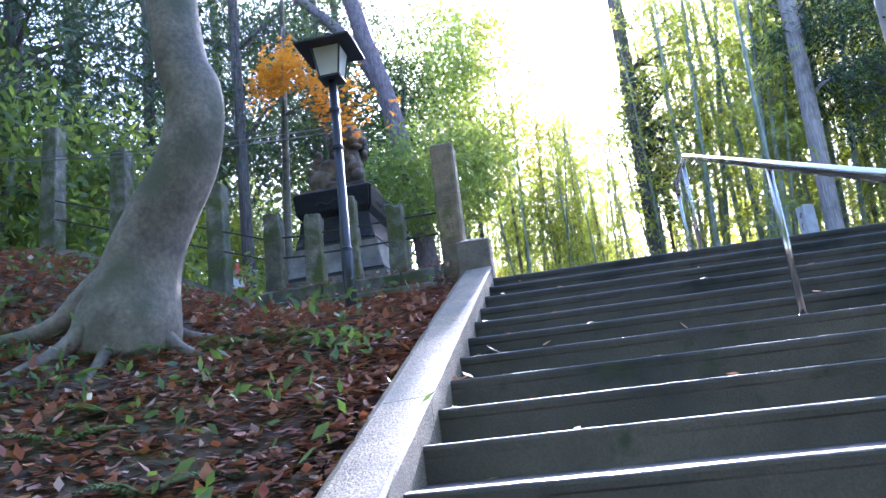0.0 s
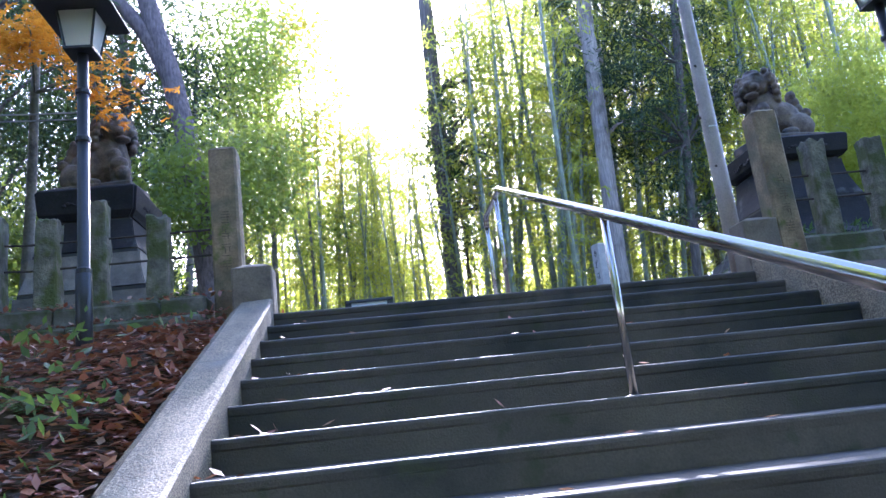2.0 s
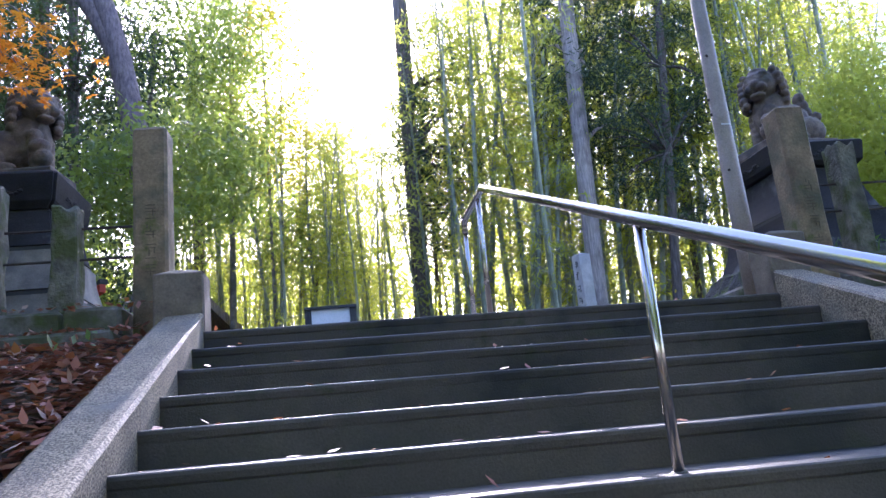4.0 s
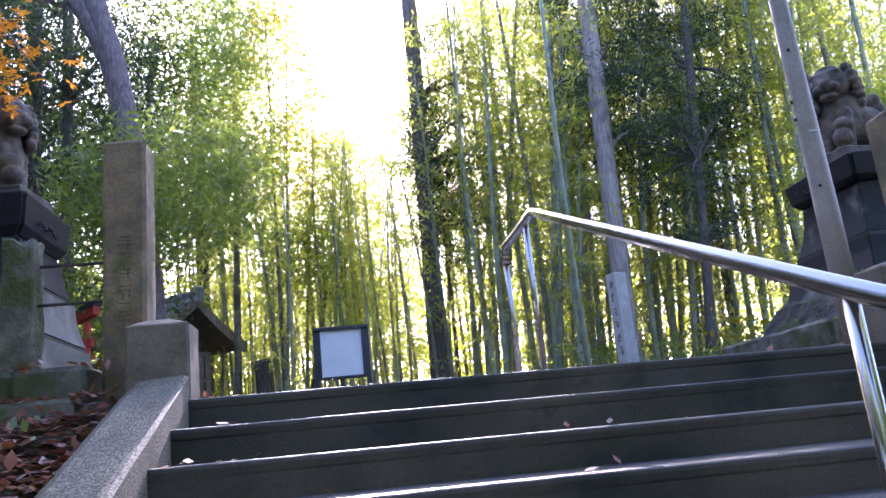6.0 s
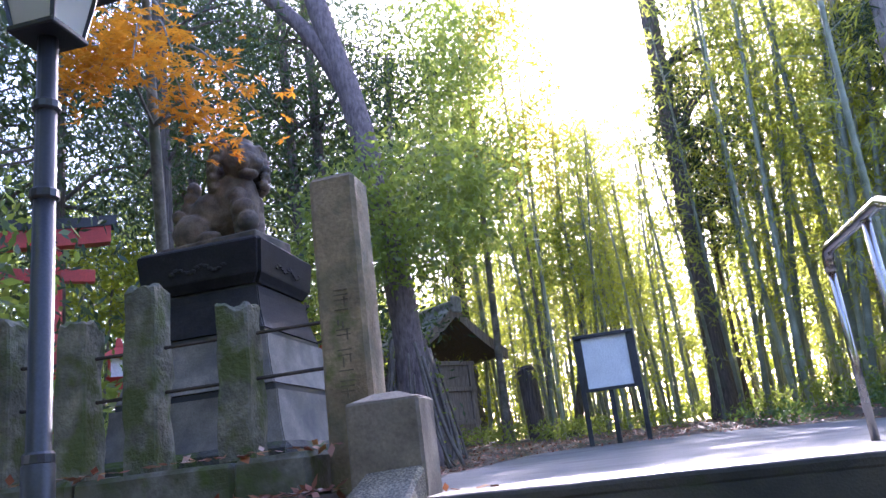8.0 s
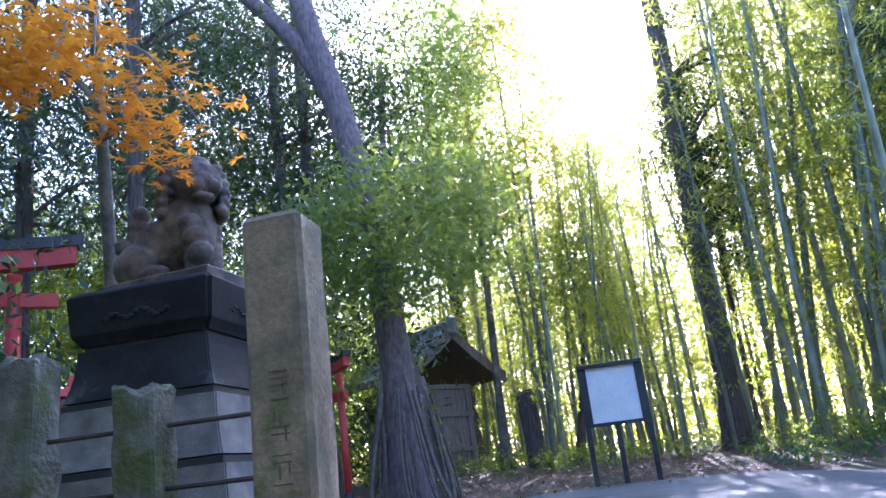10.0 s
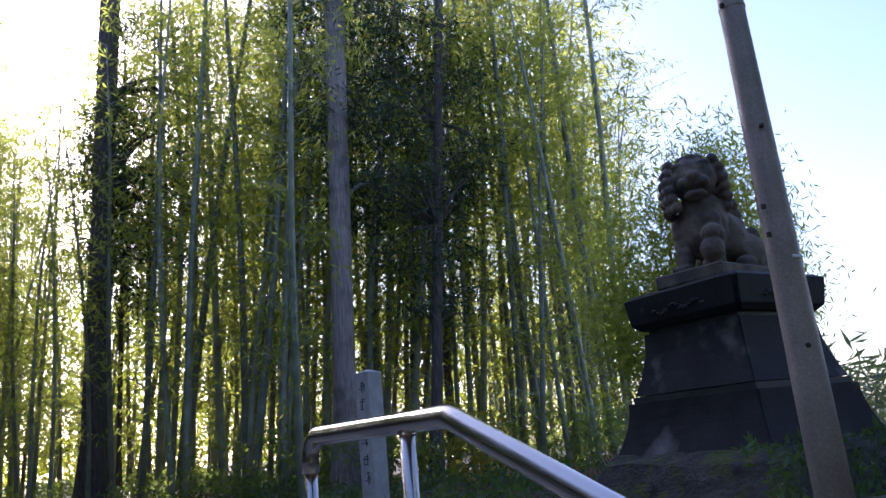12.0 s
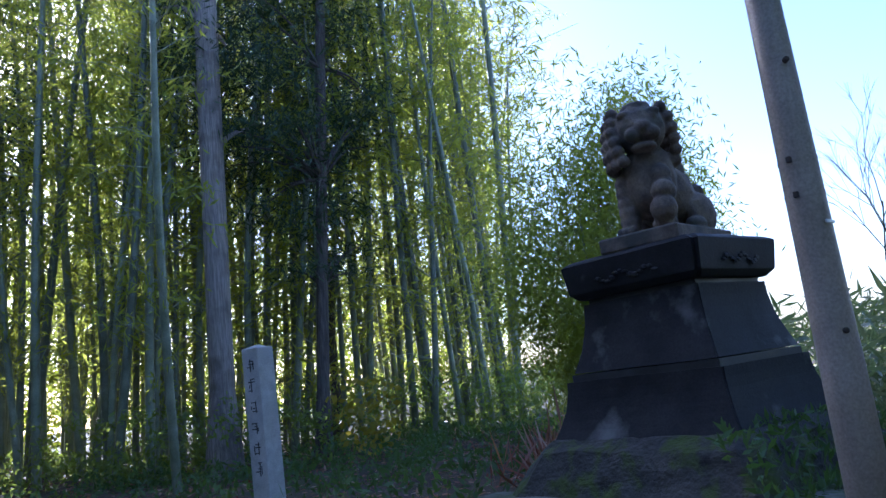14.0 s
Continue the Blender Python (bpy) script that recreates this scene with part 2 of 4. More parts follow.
def tube(bm, pts, radii, segs=10, cap=True, squash=None):
    """A tapered tube along points."""
    pts = [Vector(p) for p in pts]
    rings = []
    up = Vector((0.3, 1, 0.1)).normalized()
    for i, p in enumerate(pts):
        d = (pts[min(i + 1, len(pts) - 1)] - pts[max(i - 1, 0)]).normalized()
        a = (up - d * up.dot(d)).normalized()
        b = d.cross(a)
        up = a
        r = radii[i] if isinstance(radii, (list, tuple)) else radii
        ring = []
        for k in range(segs):
            an = 2 * math.pi * k / segs
            f = 1 + (squash(i, an) if squash else 0)
            ring.append(bm.verts.new(p + (a * math.cos(an) + b * math.sin(an)) * r * f))
        rings.append(ring)
    for r0, r1 in zip(rings, rings[1:]):
        for k in range(segs):
            bm.faces.new((r0[k], r0[(k + 1) % segs], r1[(k + 1) % segs], r1[k]))
    if cap:
        bm.faces.new(list(reversed(rings[0])))
        bm.faces.new(rings[-1])
    return bm


def bend(pts, n=6):
    """A smooth line through points."""
    pts = [Vector(p) for p in pts]
    ext = [pts[0] * 2 - pts[1], *pts, pts[-1] * 2 - pts[-2]]
    out = []
    for i in range(1, len(ext) - 2):
        a, b, c, d = ext[i - 1:i + 3]
        for k in range(n):
            t = k / n
            out.append(0.5 * (2 * b + (c - a) * t + (2 * a - 5 * b + 4 * c - d) * t * t + (3 * b - a - 3 * c + d) * t ** 3))
    return [*out, pts[-1]]


def leaves(name, centre, along, size, width, material, parent=None, label="", rng=None, flat=0.0):
    """Many small pointed leaves as one mesh: places, directions, lengths, share of width."""
    rng = rng or np.random.default_rng(1)
    n = len(centre)
    d = along / np.maximum(np.linalg.norm(along, axis=1, keepdims=True), 1e-6)
    r = rng.normal(size=(n, 3))
    if flat:
        r = r * (1 - flat) + np.cross(d, np.array([0, 0, 1.0])) * flat * 3
    s = np.cross(d, np.cross(d, r))
    s /= np.maximum(np.linalg.norm(s, axis=1, keepdims=True), 1e-6)
    size = np.broadcast_to(np.asarray(size, float), (n,))[:, None]
    v = np.stack([centre, centre + d * size * 0.45 + s * size * width / 2, centre + d * size, centre + d * size * 0.45 - s * size * width / 2], 1)
    me = bpy.data.meshes.new(name)
    me.vertices.add(4 * n)
    me.vertices.foreach_set("co", v.astype(np.float32).ravel())
    me.loops.add(4 * n)
    me.loops.foreach_set("vertex_index", np.arange(4 * n, dtype=np.int32))
    me.polygons.add(n)
    me.polygons.foreach_set("loop_start", np.arange(0, 4 * n, 4, dtype=np.int32))
    me.update(calc_edges=True)
    me.materials.append(material)
    ob = new(name, me)
    ob.parent = parent
    return tagged(ob, label)


def clumps(rng, centres, spread, per):
    c = np.repeat(np.asarray(centres, float), per, 0)
    return c + rng.normal(size=c.shape) * np.asarray(spread)


# ---- ground ----
SLOPE, RISE, TREAD, STEPS = 0.175 / 0.4485, 0.175, 0.4485, 25
FALL = 0.011  # tilt across the flight, chosen to fit the camera's view


def ground_z(x, y):
    up = min(max(-2.3 - x, 0) * 0.42, 1.15)
    if y > 0.3:
        g = up * max(0, 1 - (y - 0.3) / 6) + 0.05 * min(max(-x - 0.8, 0), 3) + 0.04 * max(min(y - 9, 12), 0) * (1 if x < 6 else 0.4)
        g += 0.05 * noise.noise((x * 0.4, y * 0.4, 0)) * min(max(y - 6, 0), 1)
        if x > 4.8:
            g += 0.12
        return g - 0.03
    d = max(y, -11.0)
    g = SLOPE * d - 0.05
    if x < -0.3:
        g += min((-0.3 - x) * 0.16, 1.1) * min(-d / 1.6, 1) + 0.05 * noise.noise((x * 1.3, y * 1.3, 3)) + 0.02 + up * max(0.25, 1 + d / 3)
    elif x > 4.6:
        g += min((x - 4.6) * 0.12, 0.8) * min(-d / 1.6, 1)
    else:
        g -= 0.45
    return g


def axis_steps(lo, hi, fine, far):
    a = list(np.arange(lo, hi + fine / 2, fine))
    left, right, s = [lo], [hi], fine
    while right[-1] < far:
        s *= 1.5
        left.append(left[-1] - s)
        right.append(right[-1] + s)
    return left[:0:-1] + a + right[1:]


xs, ys = axis_steps(-8, 13, 0.25, 900), axis_steps(-12, 26, 0.25, 900)
bm = bmesh.new()
grid = [[bm.verts.new((x, y, ground_z(x, y))) for x in xs] for y in ys]
for ra, rb in zip(grid, grid[1:]):
    for i in range(len(xs) - 1):
        bm.faces.new((ra[i], ra[i + 1], rb[i + 1], rb[i]))
tagged(part("ground", bm, M_SOIL, smooth=True), "dark forest soil with leaf litter on a bank beside the steps", "ground", kind="structure")

bm = bmesh.new()
edge = [(-0.3, 0.42), (4.6, 0.42), (5.0, 3.0), (4.4, 6.0), (3.9, 9.0), (2.6, 11.0), (0.4, 11.4), (-0.9, 10.6), (-1.1, 6), (-0.75, 3.5)]
line = bend(edge + [edge[0]], 5)[:-1]
top = [bm.verts.new((p.x, p.y, -FALL * min(max(p.x, 0), 4.3) * max(0, 1 - p.y / 4) + 0.035 * max(min(p.y - 9, 12), 0))) for p in line]
low = [bm.verts.new((p.x, p.y, -0.15)) for p in line]
bm.faces.new(top)
for i in range(len(line)):
    bm.faces.new((low[i], low[(i + 1) % len(line)], top[(i + 1) % len(line)], top[i]))
bmesh.ops.recalc_face_normals(bm, faces=bm.faces)
tagged(part("pavement", bm, M_PAVE), "worn grey asphalt landing with sunlit patches", "pavement", kind="structure")

# ---- steps ----
stairs = thing("stairs", "broad flight of dark concrete steps with worn pale nosings", "stairs", kind="structure")
for k in range(STEPS):
    y0, z1 = -TREAD * k, -RISE * k
    bm = bmesh.new()
    n = 44
    prof = [(0.0, -RISE - 0.03), (0.0, -0.06), (-0.004, -0.05), (-0.007, -0.022), (-0.004, -0.008), (0.004, -0.0015), (0.03, 0.001), (TREAD + (0.03 if k else 0.10), 0.004)]
    rows = []
    for i in range(n + 1):
        x = 4.3 * i / n
        w = noise.noise((x * 2.1, k * 3.7, 0.5)) * 0.006 + noise.noise((x * 9, k * 2.1, 4)) * 0.0035
        rows.append([bm.verts.new((x, y0 + py + w * (j in (2, 3, 4, 5)), z1 + pz - FALL * x + (w * 0.5 if 2 < j < 6 else 0))) for j, (py, pz) in enumerate(prof)])
    for a, b in zip(rows, rows[1:]):
        for j in range(len(prof) - 1):
            bm.faces.new((a[j], b[j], b[j + 1], a[j + 1]))
    part("step", bm, M_STEP, stairs, smooth=False)


def parapet(name, x0, x1, inner):
    """Sloping kerb beside the steps, in lengths with joints."""
    ob = thing(name, "sloping washed-aggregate kerb wall beside the steps", "parapet", kind="structure")
    y, n = 0.03, 0
    while y > -10.6:
        y2 = y - (1.77 if n == 0 else 2.0)
        bm = bmesh.new()
        out = x0 if inner == x1 else x1
        s = 1 if inner > out else -1
        prof = [(out, -0.8), (out, 0.03), (out + s * 0.10, 0.115), (inner - s * 0.018, 0.125), (inner, 0.108), (inner, -0.8)]
        m = 12
        rows = []
        for i in range(m + 1):
            yy = y - 0.004 + (y2 + 0.004 - y) * i / m
            rows.append([bm.verts.new((px + noise.noise((yy * 5, px * 9, pz)) * 0.005, yy, SLOPE * yy + pz + noise.noise((yy * 4, px * 7, 2)) * 0.005)) for px, pz in prof])
        for a, b in zip(rows, rows[1:]):
            for j in range(len(prof) - 1):
                bm.faces.new((a[j], a[j + 1], b[j + 1], b[j]))
        for r in (rows[0], rows[-1]):
            bm.faces.new(r)
        bmesh.ops.recalc_face_normals(bm, faces=bm.faces)
        part("kerb_block", bm, M_PARAPET, ob)
        y, n = y2, n + 1
    return ob


parapet("parapet_left", -0.36, 0.0, 0.0)
parapet("parapet_right", 4.302, 4.66, 4.302)


def newel(x0, x1):
    ob = thing("newel_block", "square weathered stone block with a shallow pyramid top ending the kerb", "stone block", "newel blocks")
    bm = rough_box(x0, x1, 0.035, 0.325, -0.2, 0.44, 0.014, 4, 0.005, 7, x0)
    part("block", bm, M_NEWEL, ob)
    bm = bmesh.new()
    cx, cy = (x0 + x1) / 2, 0.18
    a = [bm.verts.new((x, y, 0.435)) for x, y in ((x0 + .004, .039), (x1 - .004, .039), (x1 - .004, .321), (x0 + .004, .321))]
    b = [bm.verts.new((cx + (v.co.x - cx) * 0.35, cy + (v.co.y - cy) * 0.35, 0.475)) for v in a]
    bm.faces.new(b)
    for i in range(4):
        bm.faces.new((a[i], a[(i + 1) % 4], b[(i + 1) % 4], b[i]))
    part("cap", bm, M_NEWEL, ob)


newel(-0.345, 0.004)
newel(4.298, 4.645)

# ---- stone fence beside the head of the steps ----
def kerb_row(name, x0, x1, y0):
    ob = thing(name, "two low mossy stone courses carrying the fence posts", "kerb", kind="structure")
    rng = random.Random(5)
    for course, (ya, yb, z0, z1) in enumerate(((y0 - 0.22, y0 + 0.28, -0.5, 0.055), (y0, y0 + 0.48, 0.04, 0.265))):
        x = x0
        while x < x1 - 0.05:
            w = min(rng.uniform(0.7, 1.0), x1 - x)
            if x1 - x - w < 0.3:
                w = x1 - x
            part("kerb_stone", rough_box(x + 0.004, x + w - 0.004, ya + rng.uniform(-.012, .012), yb, z0, z1 + rng.uniform(-.008, .008), 0.025, 4, 0.012, 5, x + course), M_KERB, ob)
            x += w
    return ob


kerb_row("kerb_left", -2.6, -0.59, 0.2)
kerb_row("kerb_right", 4.92, 7.9, 0.16)


def pillar(x0, y0, w, d, z0, z1, seed):
    ob = thing("stone_pillar", "tall weathered square stone pillar with worn engraved characters", "pillar", "pillars flanking the steps")
    bm = rough_box(x0, x0 + w, y0, y0 + d, z0, z1, 0.022, 9, 0.007, 5, seed)
    part("shaft", bm, M_PILLAR, ob)
    # strokes stand proud of the face; M_CUT's dark colour paints the carving's shade
    bm = bmesh.new()
    rng = random.Random(seed)
    for i in range(4):
        zc = z0 + (z1 - z0) * 0.63 - 0.155 * i
        for j in range(5):
            if rng.random() < 0.6:
                box(bm, x0 + w * 0.36, x0 + w * 0.66, y0 - 0.004, y0 + 0.01, zc - 0.05 + j * 0.026, zc - 0.044 + j * 0.026)
            else:
                xx = x0 + w * rng.uniform(0.4, 0.62)
                box(bm, xx, xx + 0.008, y0 - 0.004, y0 + 0.01, zc - 0.05 + j * 0.02, zc + 0.01 + j * 0.012)
    part("engraved_characters", bm, M_CUT, ob, "worn illegible engraving")
    return ob


pillar(-0.55, 0.335, 0.255, 0.25, -0.2, 1.685, 1)
pillar(4.65, 0.06, 0.25, 0.25, -0.4, 1.53, 2)


def bollard(x, y, w, z0, z1, seed):
    ob = thing("stone_bollard", "rough mossy square stone fence post on a kerb", "fence post", "stone fence posts")
    bm = rough_box(x - w / 2, x + w / 2, y, y + w, z0, z1, 0.012, 9, 0.012, 7, seed, 0.006)
    for v in bm.verts:
        chip = noise.noise(Vector((v.co.x * 9 + seed, v.co.y * 9, v.co.z * 5)))
        if v.co.z > z1 - 0.09:
            v.co.z += 0.05 * noise.noise(Vector((v.co.x * 14 + seed * 3, v.co.y * 14, seed))) - 0.01
        if chip > 0.12:
            c = Vector((x, y + w / 2, v.co.z))
            v.co += (c - v.co) * 0.22 * chip
    part("post", bm, M_BOLLARD, ob)
    return ob


for i, (x, z1) in enumerate(((-1.03, 1.07), (-1.57, 1.27), (-1.99, 1.12), (-2.47, 1.2))):
    bollard(x, 0.31, 0.2, 0.25, z1, i * 3.1)
for i, (x, z1) in enumerate(((5.36, 1.27), (5.97, 1.25), (6.55, 1.22))):
    bollard(x, 0.27, 0.2, 0.25, z1, 20 + i * 3.1)
for i, (x, z0, z1) in enumerate(((-3.2, 0.3, 1.75), (-3.85, 0.5, 2.3), (-4.45, 0.7, 2.42), (-5.4, 0.9, 2.9))):
    bollard(x, 0.4, 0.22, z0, z1, 40 + i * 2.3)

for side, (a, b, y) in enumerate(((-5.4, -0.57, 0.42), (4.9, 6.65, 0.37))):
    fence_bars = thing("iron_rails", "two thin rusty iron bars threaded through the stone posts", "railing", "fence bars")
    for z in (0.62, 0.86):
        lift = 0.14 * (side == 0)
        pts = [(a + (b - a) * i / 12, y, z + lift * (i / 12) * 0 + 0.05 + (1.0 * max(0, (-2.5 - (a + (b - a) * i / 12)) * 0.35) if side == 0 else 0)) for i in range(13)]
        part("bar", tube(bmesh.new(), pts, 0.011, 6), M_IRON, fence_bars)


# ---- lion pedestals ----
def frustum(bm, cx, cy, z0, z1, h0, h1, bevel=0.012, d0=None, d1=None):
    d0, d1 = d0 or h0, d1 or h1
    v = [bm.verts.new((cx + sx * h, cy + sy * d, z)) for z, h, d in ((z0, h0, d0), (z1, h1, d1)) for sx, sy in ((-1, -1), (1, -1), (1, 1), (-1, 1))]
    fs = [bm.faces.new([v[i] for i in q]) for q in ((3, 2, 1, 0), (4, 5, 6, 7), (0, 1, 5, 4), (1, 2, 6, 5), (2, 3, 7, 6), (3, 0, 4, 7))]
    bmesh.ops.bevel(bm, geom=list({e for f in fs for e in f.edges}), offset=bevel, segments=2, affect="EDGES")
    return bm


def courses(bm, cx, cy, prof, bevel=0.01):
    """A square stone block whose side follows a profile of half widths and heights."""
    rings = [[bm.verts.new((cx + sx * h, cy + sy * h, z)) for sx, sy in ((-1, -1), (1, -1), (1, 1), (-1, 1))] for h, z in prof]
    for a, b in zip(rings, rings[1:]):
        for k in range(4):
            bm.faces.new((a[k], a[(k + 1) % 4], b[(k + 1) % 4], b[k]))
    bm.faces.new(list(reversed(rings[0])))
    bm.faces.new(rings[-1])
    upright = [e for a, b in zip(rings, rings[1:]) for k in range(4) for e in [bm.edges.get((a[k], b[k]))]]
    bmesh.ops.bevel(bm, geom=upright, offset=bevel, segments=2, affect="EDGES")
    bmesh.ops.subdivide_edges(bm, edges=[e for e in bm.edges if e.calc_length() > 0.3], cuts=7, use_grid_fill=True)
    for v in bm.verts:
        v.co += noise.noise_vector(v.co * 9) * 0.004
    return bm


def flare(z0, z1, low, high, n=6):
    """A concave side from a wide foot to a narrower head."""
    return [(low + (high - low) * (1 - (1 - i / n) ** 1.9), z0 + (z1 - z0) * i / n) for i in range(n + 1)]


def pedestal(cx, cy, zb, zt, seed, rows):
    ob = thing("lion_pedestal", "dark stepped stone pedestal with flared courses and a heavy carved cap", "pedestal", "lion pedestals")
    s = zt - zb

    def level(u):
        return zb + u * s

    top = rows[-1][2]
    for name, a, b, low, high, mat in rows:
        part(name, courses(bmesh.new(), cx, cy, flare(level(a), level(b), low, high)), mat, ob)
        # shade under each course is put into the band's near-black colour
        part("recessed_band", frustum(bmesh.new(), cx, cy, level(b) - 0.01, level(b) + 0.05, high - 0.035, high - 0.035, 0.004), M_BLACK, ob, "recessed joint course with its shade put into black colour")
    cap = [(0.505, level(top) + 0.035), (0.515, level(top + 0.03)), (0.555, level(top + 0.06)), (0.56, level(top + 0.07)), (0.585, level(0.975)), (0.57, level(0.985)), (0.53, zt)]
    part("cap", courses(bmesh.new(), cx, cy, cap, 0.03), M_PEDTOP, ob)
    rng = random.Random(seed)
    for sx, sy in ((0, -1), (-1, 0), (1, 0)):
        bm = bmesh.new()
        for i in range(13):
            u = (i - 6) * 0.04
            zc = level((top + 1.0) / 2) + 0.025 * math.sin(i * 1.1) - 0.02 * abs(i - 6) / 6
            p = Vector((cx + sx * 0.577 + (0 if sx else u), cy + sy * 0.577 + (0 if sy else u), zc))
            m = Matrix.Translation(p) @ Matrix.Diagonal((0.01 if sx else 0.034, 0.01 if sy else 0.034, 0.012 + 0.014 * rng.random(), 1))
            bmesh.ops.create_icosphere(bm, subdivisions=1, radius=1, matrix=m)
        tagged(part("carved_relief", bm, M_PED, ob, "low carved wave relief"), kind="stuff")
    return ob


def lion(name_label, cx, cy, z, face, mirror, ball):
    """Seated guardian lion, one mesh: body, mane curls, head, legs, tail."""
    bm = bmesh.new()

    def blob(x, y, zz, rx, ry=None, rz=None, sub=2):
        if zz > 0.47 and x > 0.0:
            dx, turn = x - 0.14, 0.55
            x, y = 0.14 + dx * math.cos(turn) - y * math.sin(turn), dx * math.sin(turn) + y * math.cos(turn)
        m = Matrix.Translation((x, y * mirror, zz)) @ Matrix.Diagonal((rx, ry or rx, rz or rx, 1))
        bmesh.ops.create_icosphere(bm, subdivisions=sub, radius=1, matrix=m)

    box(bm, -0.42, 0.42, -0.26, 0.26, 0.0, 0.09, 0.01)
    blob(0.10, 0, 0.42, 0.20, 0.17, 0.27)
    blob(-0.08, 0, 0.33, 0.25, 0.19, 0.22)
    blob(-0.24, 0, 0.24, 0.18, 0.22, 0.17)
    for s in (-1, 1):
        blob(-0.20, 0.17 * s, 0.20, 0.17, 0.08, 0.14)
        blob(-0.02, 0.20 * s, 0.12, 0.11, 0.06, 0.05)
        for i in range(6):
            blob(0.20 + 0.004 * i, 0.12 * s, 0.42 - 0.06 * i, 0.075 - 0.004 * i, 0.07, 0.07)
        for i in range(3):
            blob(0.28, 0.12 * s + (i - 1) * 0.038, 0.115, 0.05, 0.026, 0.035)
        blob(0.18, 0.15 * s, 0.74, 0.05, 0.035, 0.06)
        blob(0.315, 0.065 * s, 0.765, 0.04, 0.045, 0.035)
        blob(0.34, 0.06 * s, 0.66, 0.06, 0.05, 0.045)
        blob(0.30, 0.085 * s, 0.80, 0.055, 0.05, 0.025)
    blob(0.21, 0, 0.72, 0.17, 0.165, 0.16)
    blob(0.34, 0, 0.70, 0.06, 0.07, 0.05)
    blob(0.31, 0, 0.585, 0.08, 0.085, 0.03)
    blob(0.20, 0, 0.86, 0.10, 0.10, 0.04)
    for ring, (zc, rad, n) in enumerate(((0.85, 0.15, 10), (0.785, 0.18, 12), (0.72, 0.195, 13), (0.655, 0.20, 13), (0.59, 0.20, 13), (0.525, 0.19, 12))):
        for i in range(n):
            a = math.radians(70 + 220 * i / (n - 1)) + 0.1 * ring
            blob(0.14 + (rad + 0.012) * math.cos(a), (rad + 0.012) * math.sin(a), zc, 0.042, 0.042, 0.038, 2)
    for i in range(5):
        blob(-0.36 + 0.02 * i, 0, 0.30 + 0.075 * i, 0.055 + 0.012 * math.sin(i * 0.8) * 2, 0.075, 0.07)
        blob(-0.30 - 0.02 * i, 0.10 * (1 if i % 2 else -1), 0.22 + 0.05 * i, 0.065, 0.06, 0.065, 1)
    blob(0.30, 0.15, 0.20, 0.085)
    blob(0.26, 0.15, 0.31, 0.10, 0.075, 0.07)
    me = mesh_of("guardian_lion", bm, M_LION, True)
    ob = new("guardian_lion_statue", me)
    mod = ob.modifiers.new("fuse", "REMESH")
    mod.mode, mod.voxel_size, mod.use_smooth_shade = "VOXEL", 0.010, True
    ob.matrix_world = pose(cx, cy, z, 0, 0, face) @ Matrix.Diagonal((1.18, 1.18, 1.24, 1))
    return tagged(ob, name_label, "statue", "guardian lions")


pedestal(6.46, 2.66, 0.69, 1.985, 1, (("base_course", 0.0, 0.315, 0.745, 0.635, M_PED), ("middle_course", 0.36, 0.745, 0.59, 0.485, M_PED)))
pedestal(-2.38, 2.95, 0.42, 2.17, 2, (("base_course", 0.0, 0.235, 0.80, 0.735, M_PEDPALE), ("pale_course", 0.27, 0.505, 0.70, 0.62, M_PEDPALE), ("middle_course", 0.54, 0.75, 0.585, 0.515, M_PED)))
lion("weathered brown stone guardian lion with paw on a ball", 6.43, 2.61, 1.98, 187, 1, True)
lion("weathered brown stone guardian lion sitting upright on a tall pedestal", -2.38, 2.92, 2.165, -6, -1, False)

rock = thing("rock_base", "rough mossy boulder mound under the pedestal", "rock", "pedestal rocks")
bm = boxed(5.36, 7.56, 1.58, 3.76, 0.2, 0.71, 0.10, 0.27)
bmesh.ops.subdivide_edges(bm, edges=bm.edges[:], cuts=11, use_grid_fill=True)
for v in bm.verts:
    v.co += noise.noise_vector(v.co * 2.2) * 0.07 * (1 if v.co.z < 0.6 else 0.2) + noise.noise_vector(v.co * 8) * 0.028
    v.co.z = min(v.co.z, 0.70)
part("boulder", bm, M_ROCK, rock)
for xa, xb, ya, yb in ((5.12, 6.0, 1.3, 1.85), (6.01, 6.95, 1.28, 1.8), (6.96, 7.82, 1.31, 2.2), (5.12, 5.65, 1.86, 2.9), (5.14, 5.66, 2.91, 3.95), (7.3, 7.84, 2.21, 3.2)):
    part("edging_stone", rough_box(xa, xb, ya, yb, -0.2, 0.34, 0.03, 4, 0.014, 5, xa + ya), M_KERB, rock)
rock = thing("rock_base", "dark stone footing under the pedestal", "rock", "pedestal rocks")
part("boulder", rough_box(-3.2, -1.5, 2.05, 3.75, -0.1, 0.43, 0.05, 5, 0.02, 3, 3), M_ROCK, rock)

# ---- handrail ----
rail = thing("handrail", "polished stainless steel handrail down the middle of the steps", "handrail")
RX, EY, EZ, RR = 2.11, 0.20, 0.992, 0.03
drop = 0.387
foot = [(RX, EY - d, EZ - drop * d) for d in (9.6, 0.05)]
line = foot + [(RX, EY - 0.012, EZ - 0.003), (RX, EY + 0.012, EZ), (RX, EY + 0.05, EZ), (RX, 1.03, EZ)]
line += [(RX, 1.03 + 0.08 * math.sin(a), EZ - 0.08 + 0.08 * math.cos(a)) for a in (0.3, 0.6, 0.9, 1.2, 1.5)] + [(RX, 1.111, EZ - 0.12)]
part("top_rail", tube(bmesh.new(), line, RR, 20), M_STEEL, rail, smooth=True)
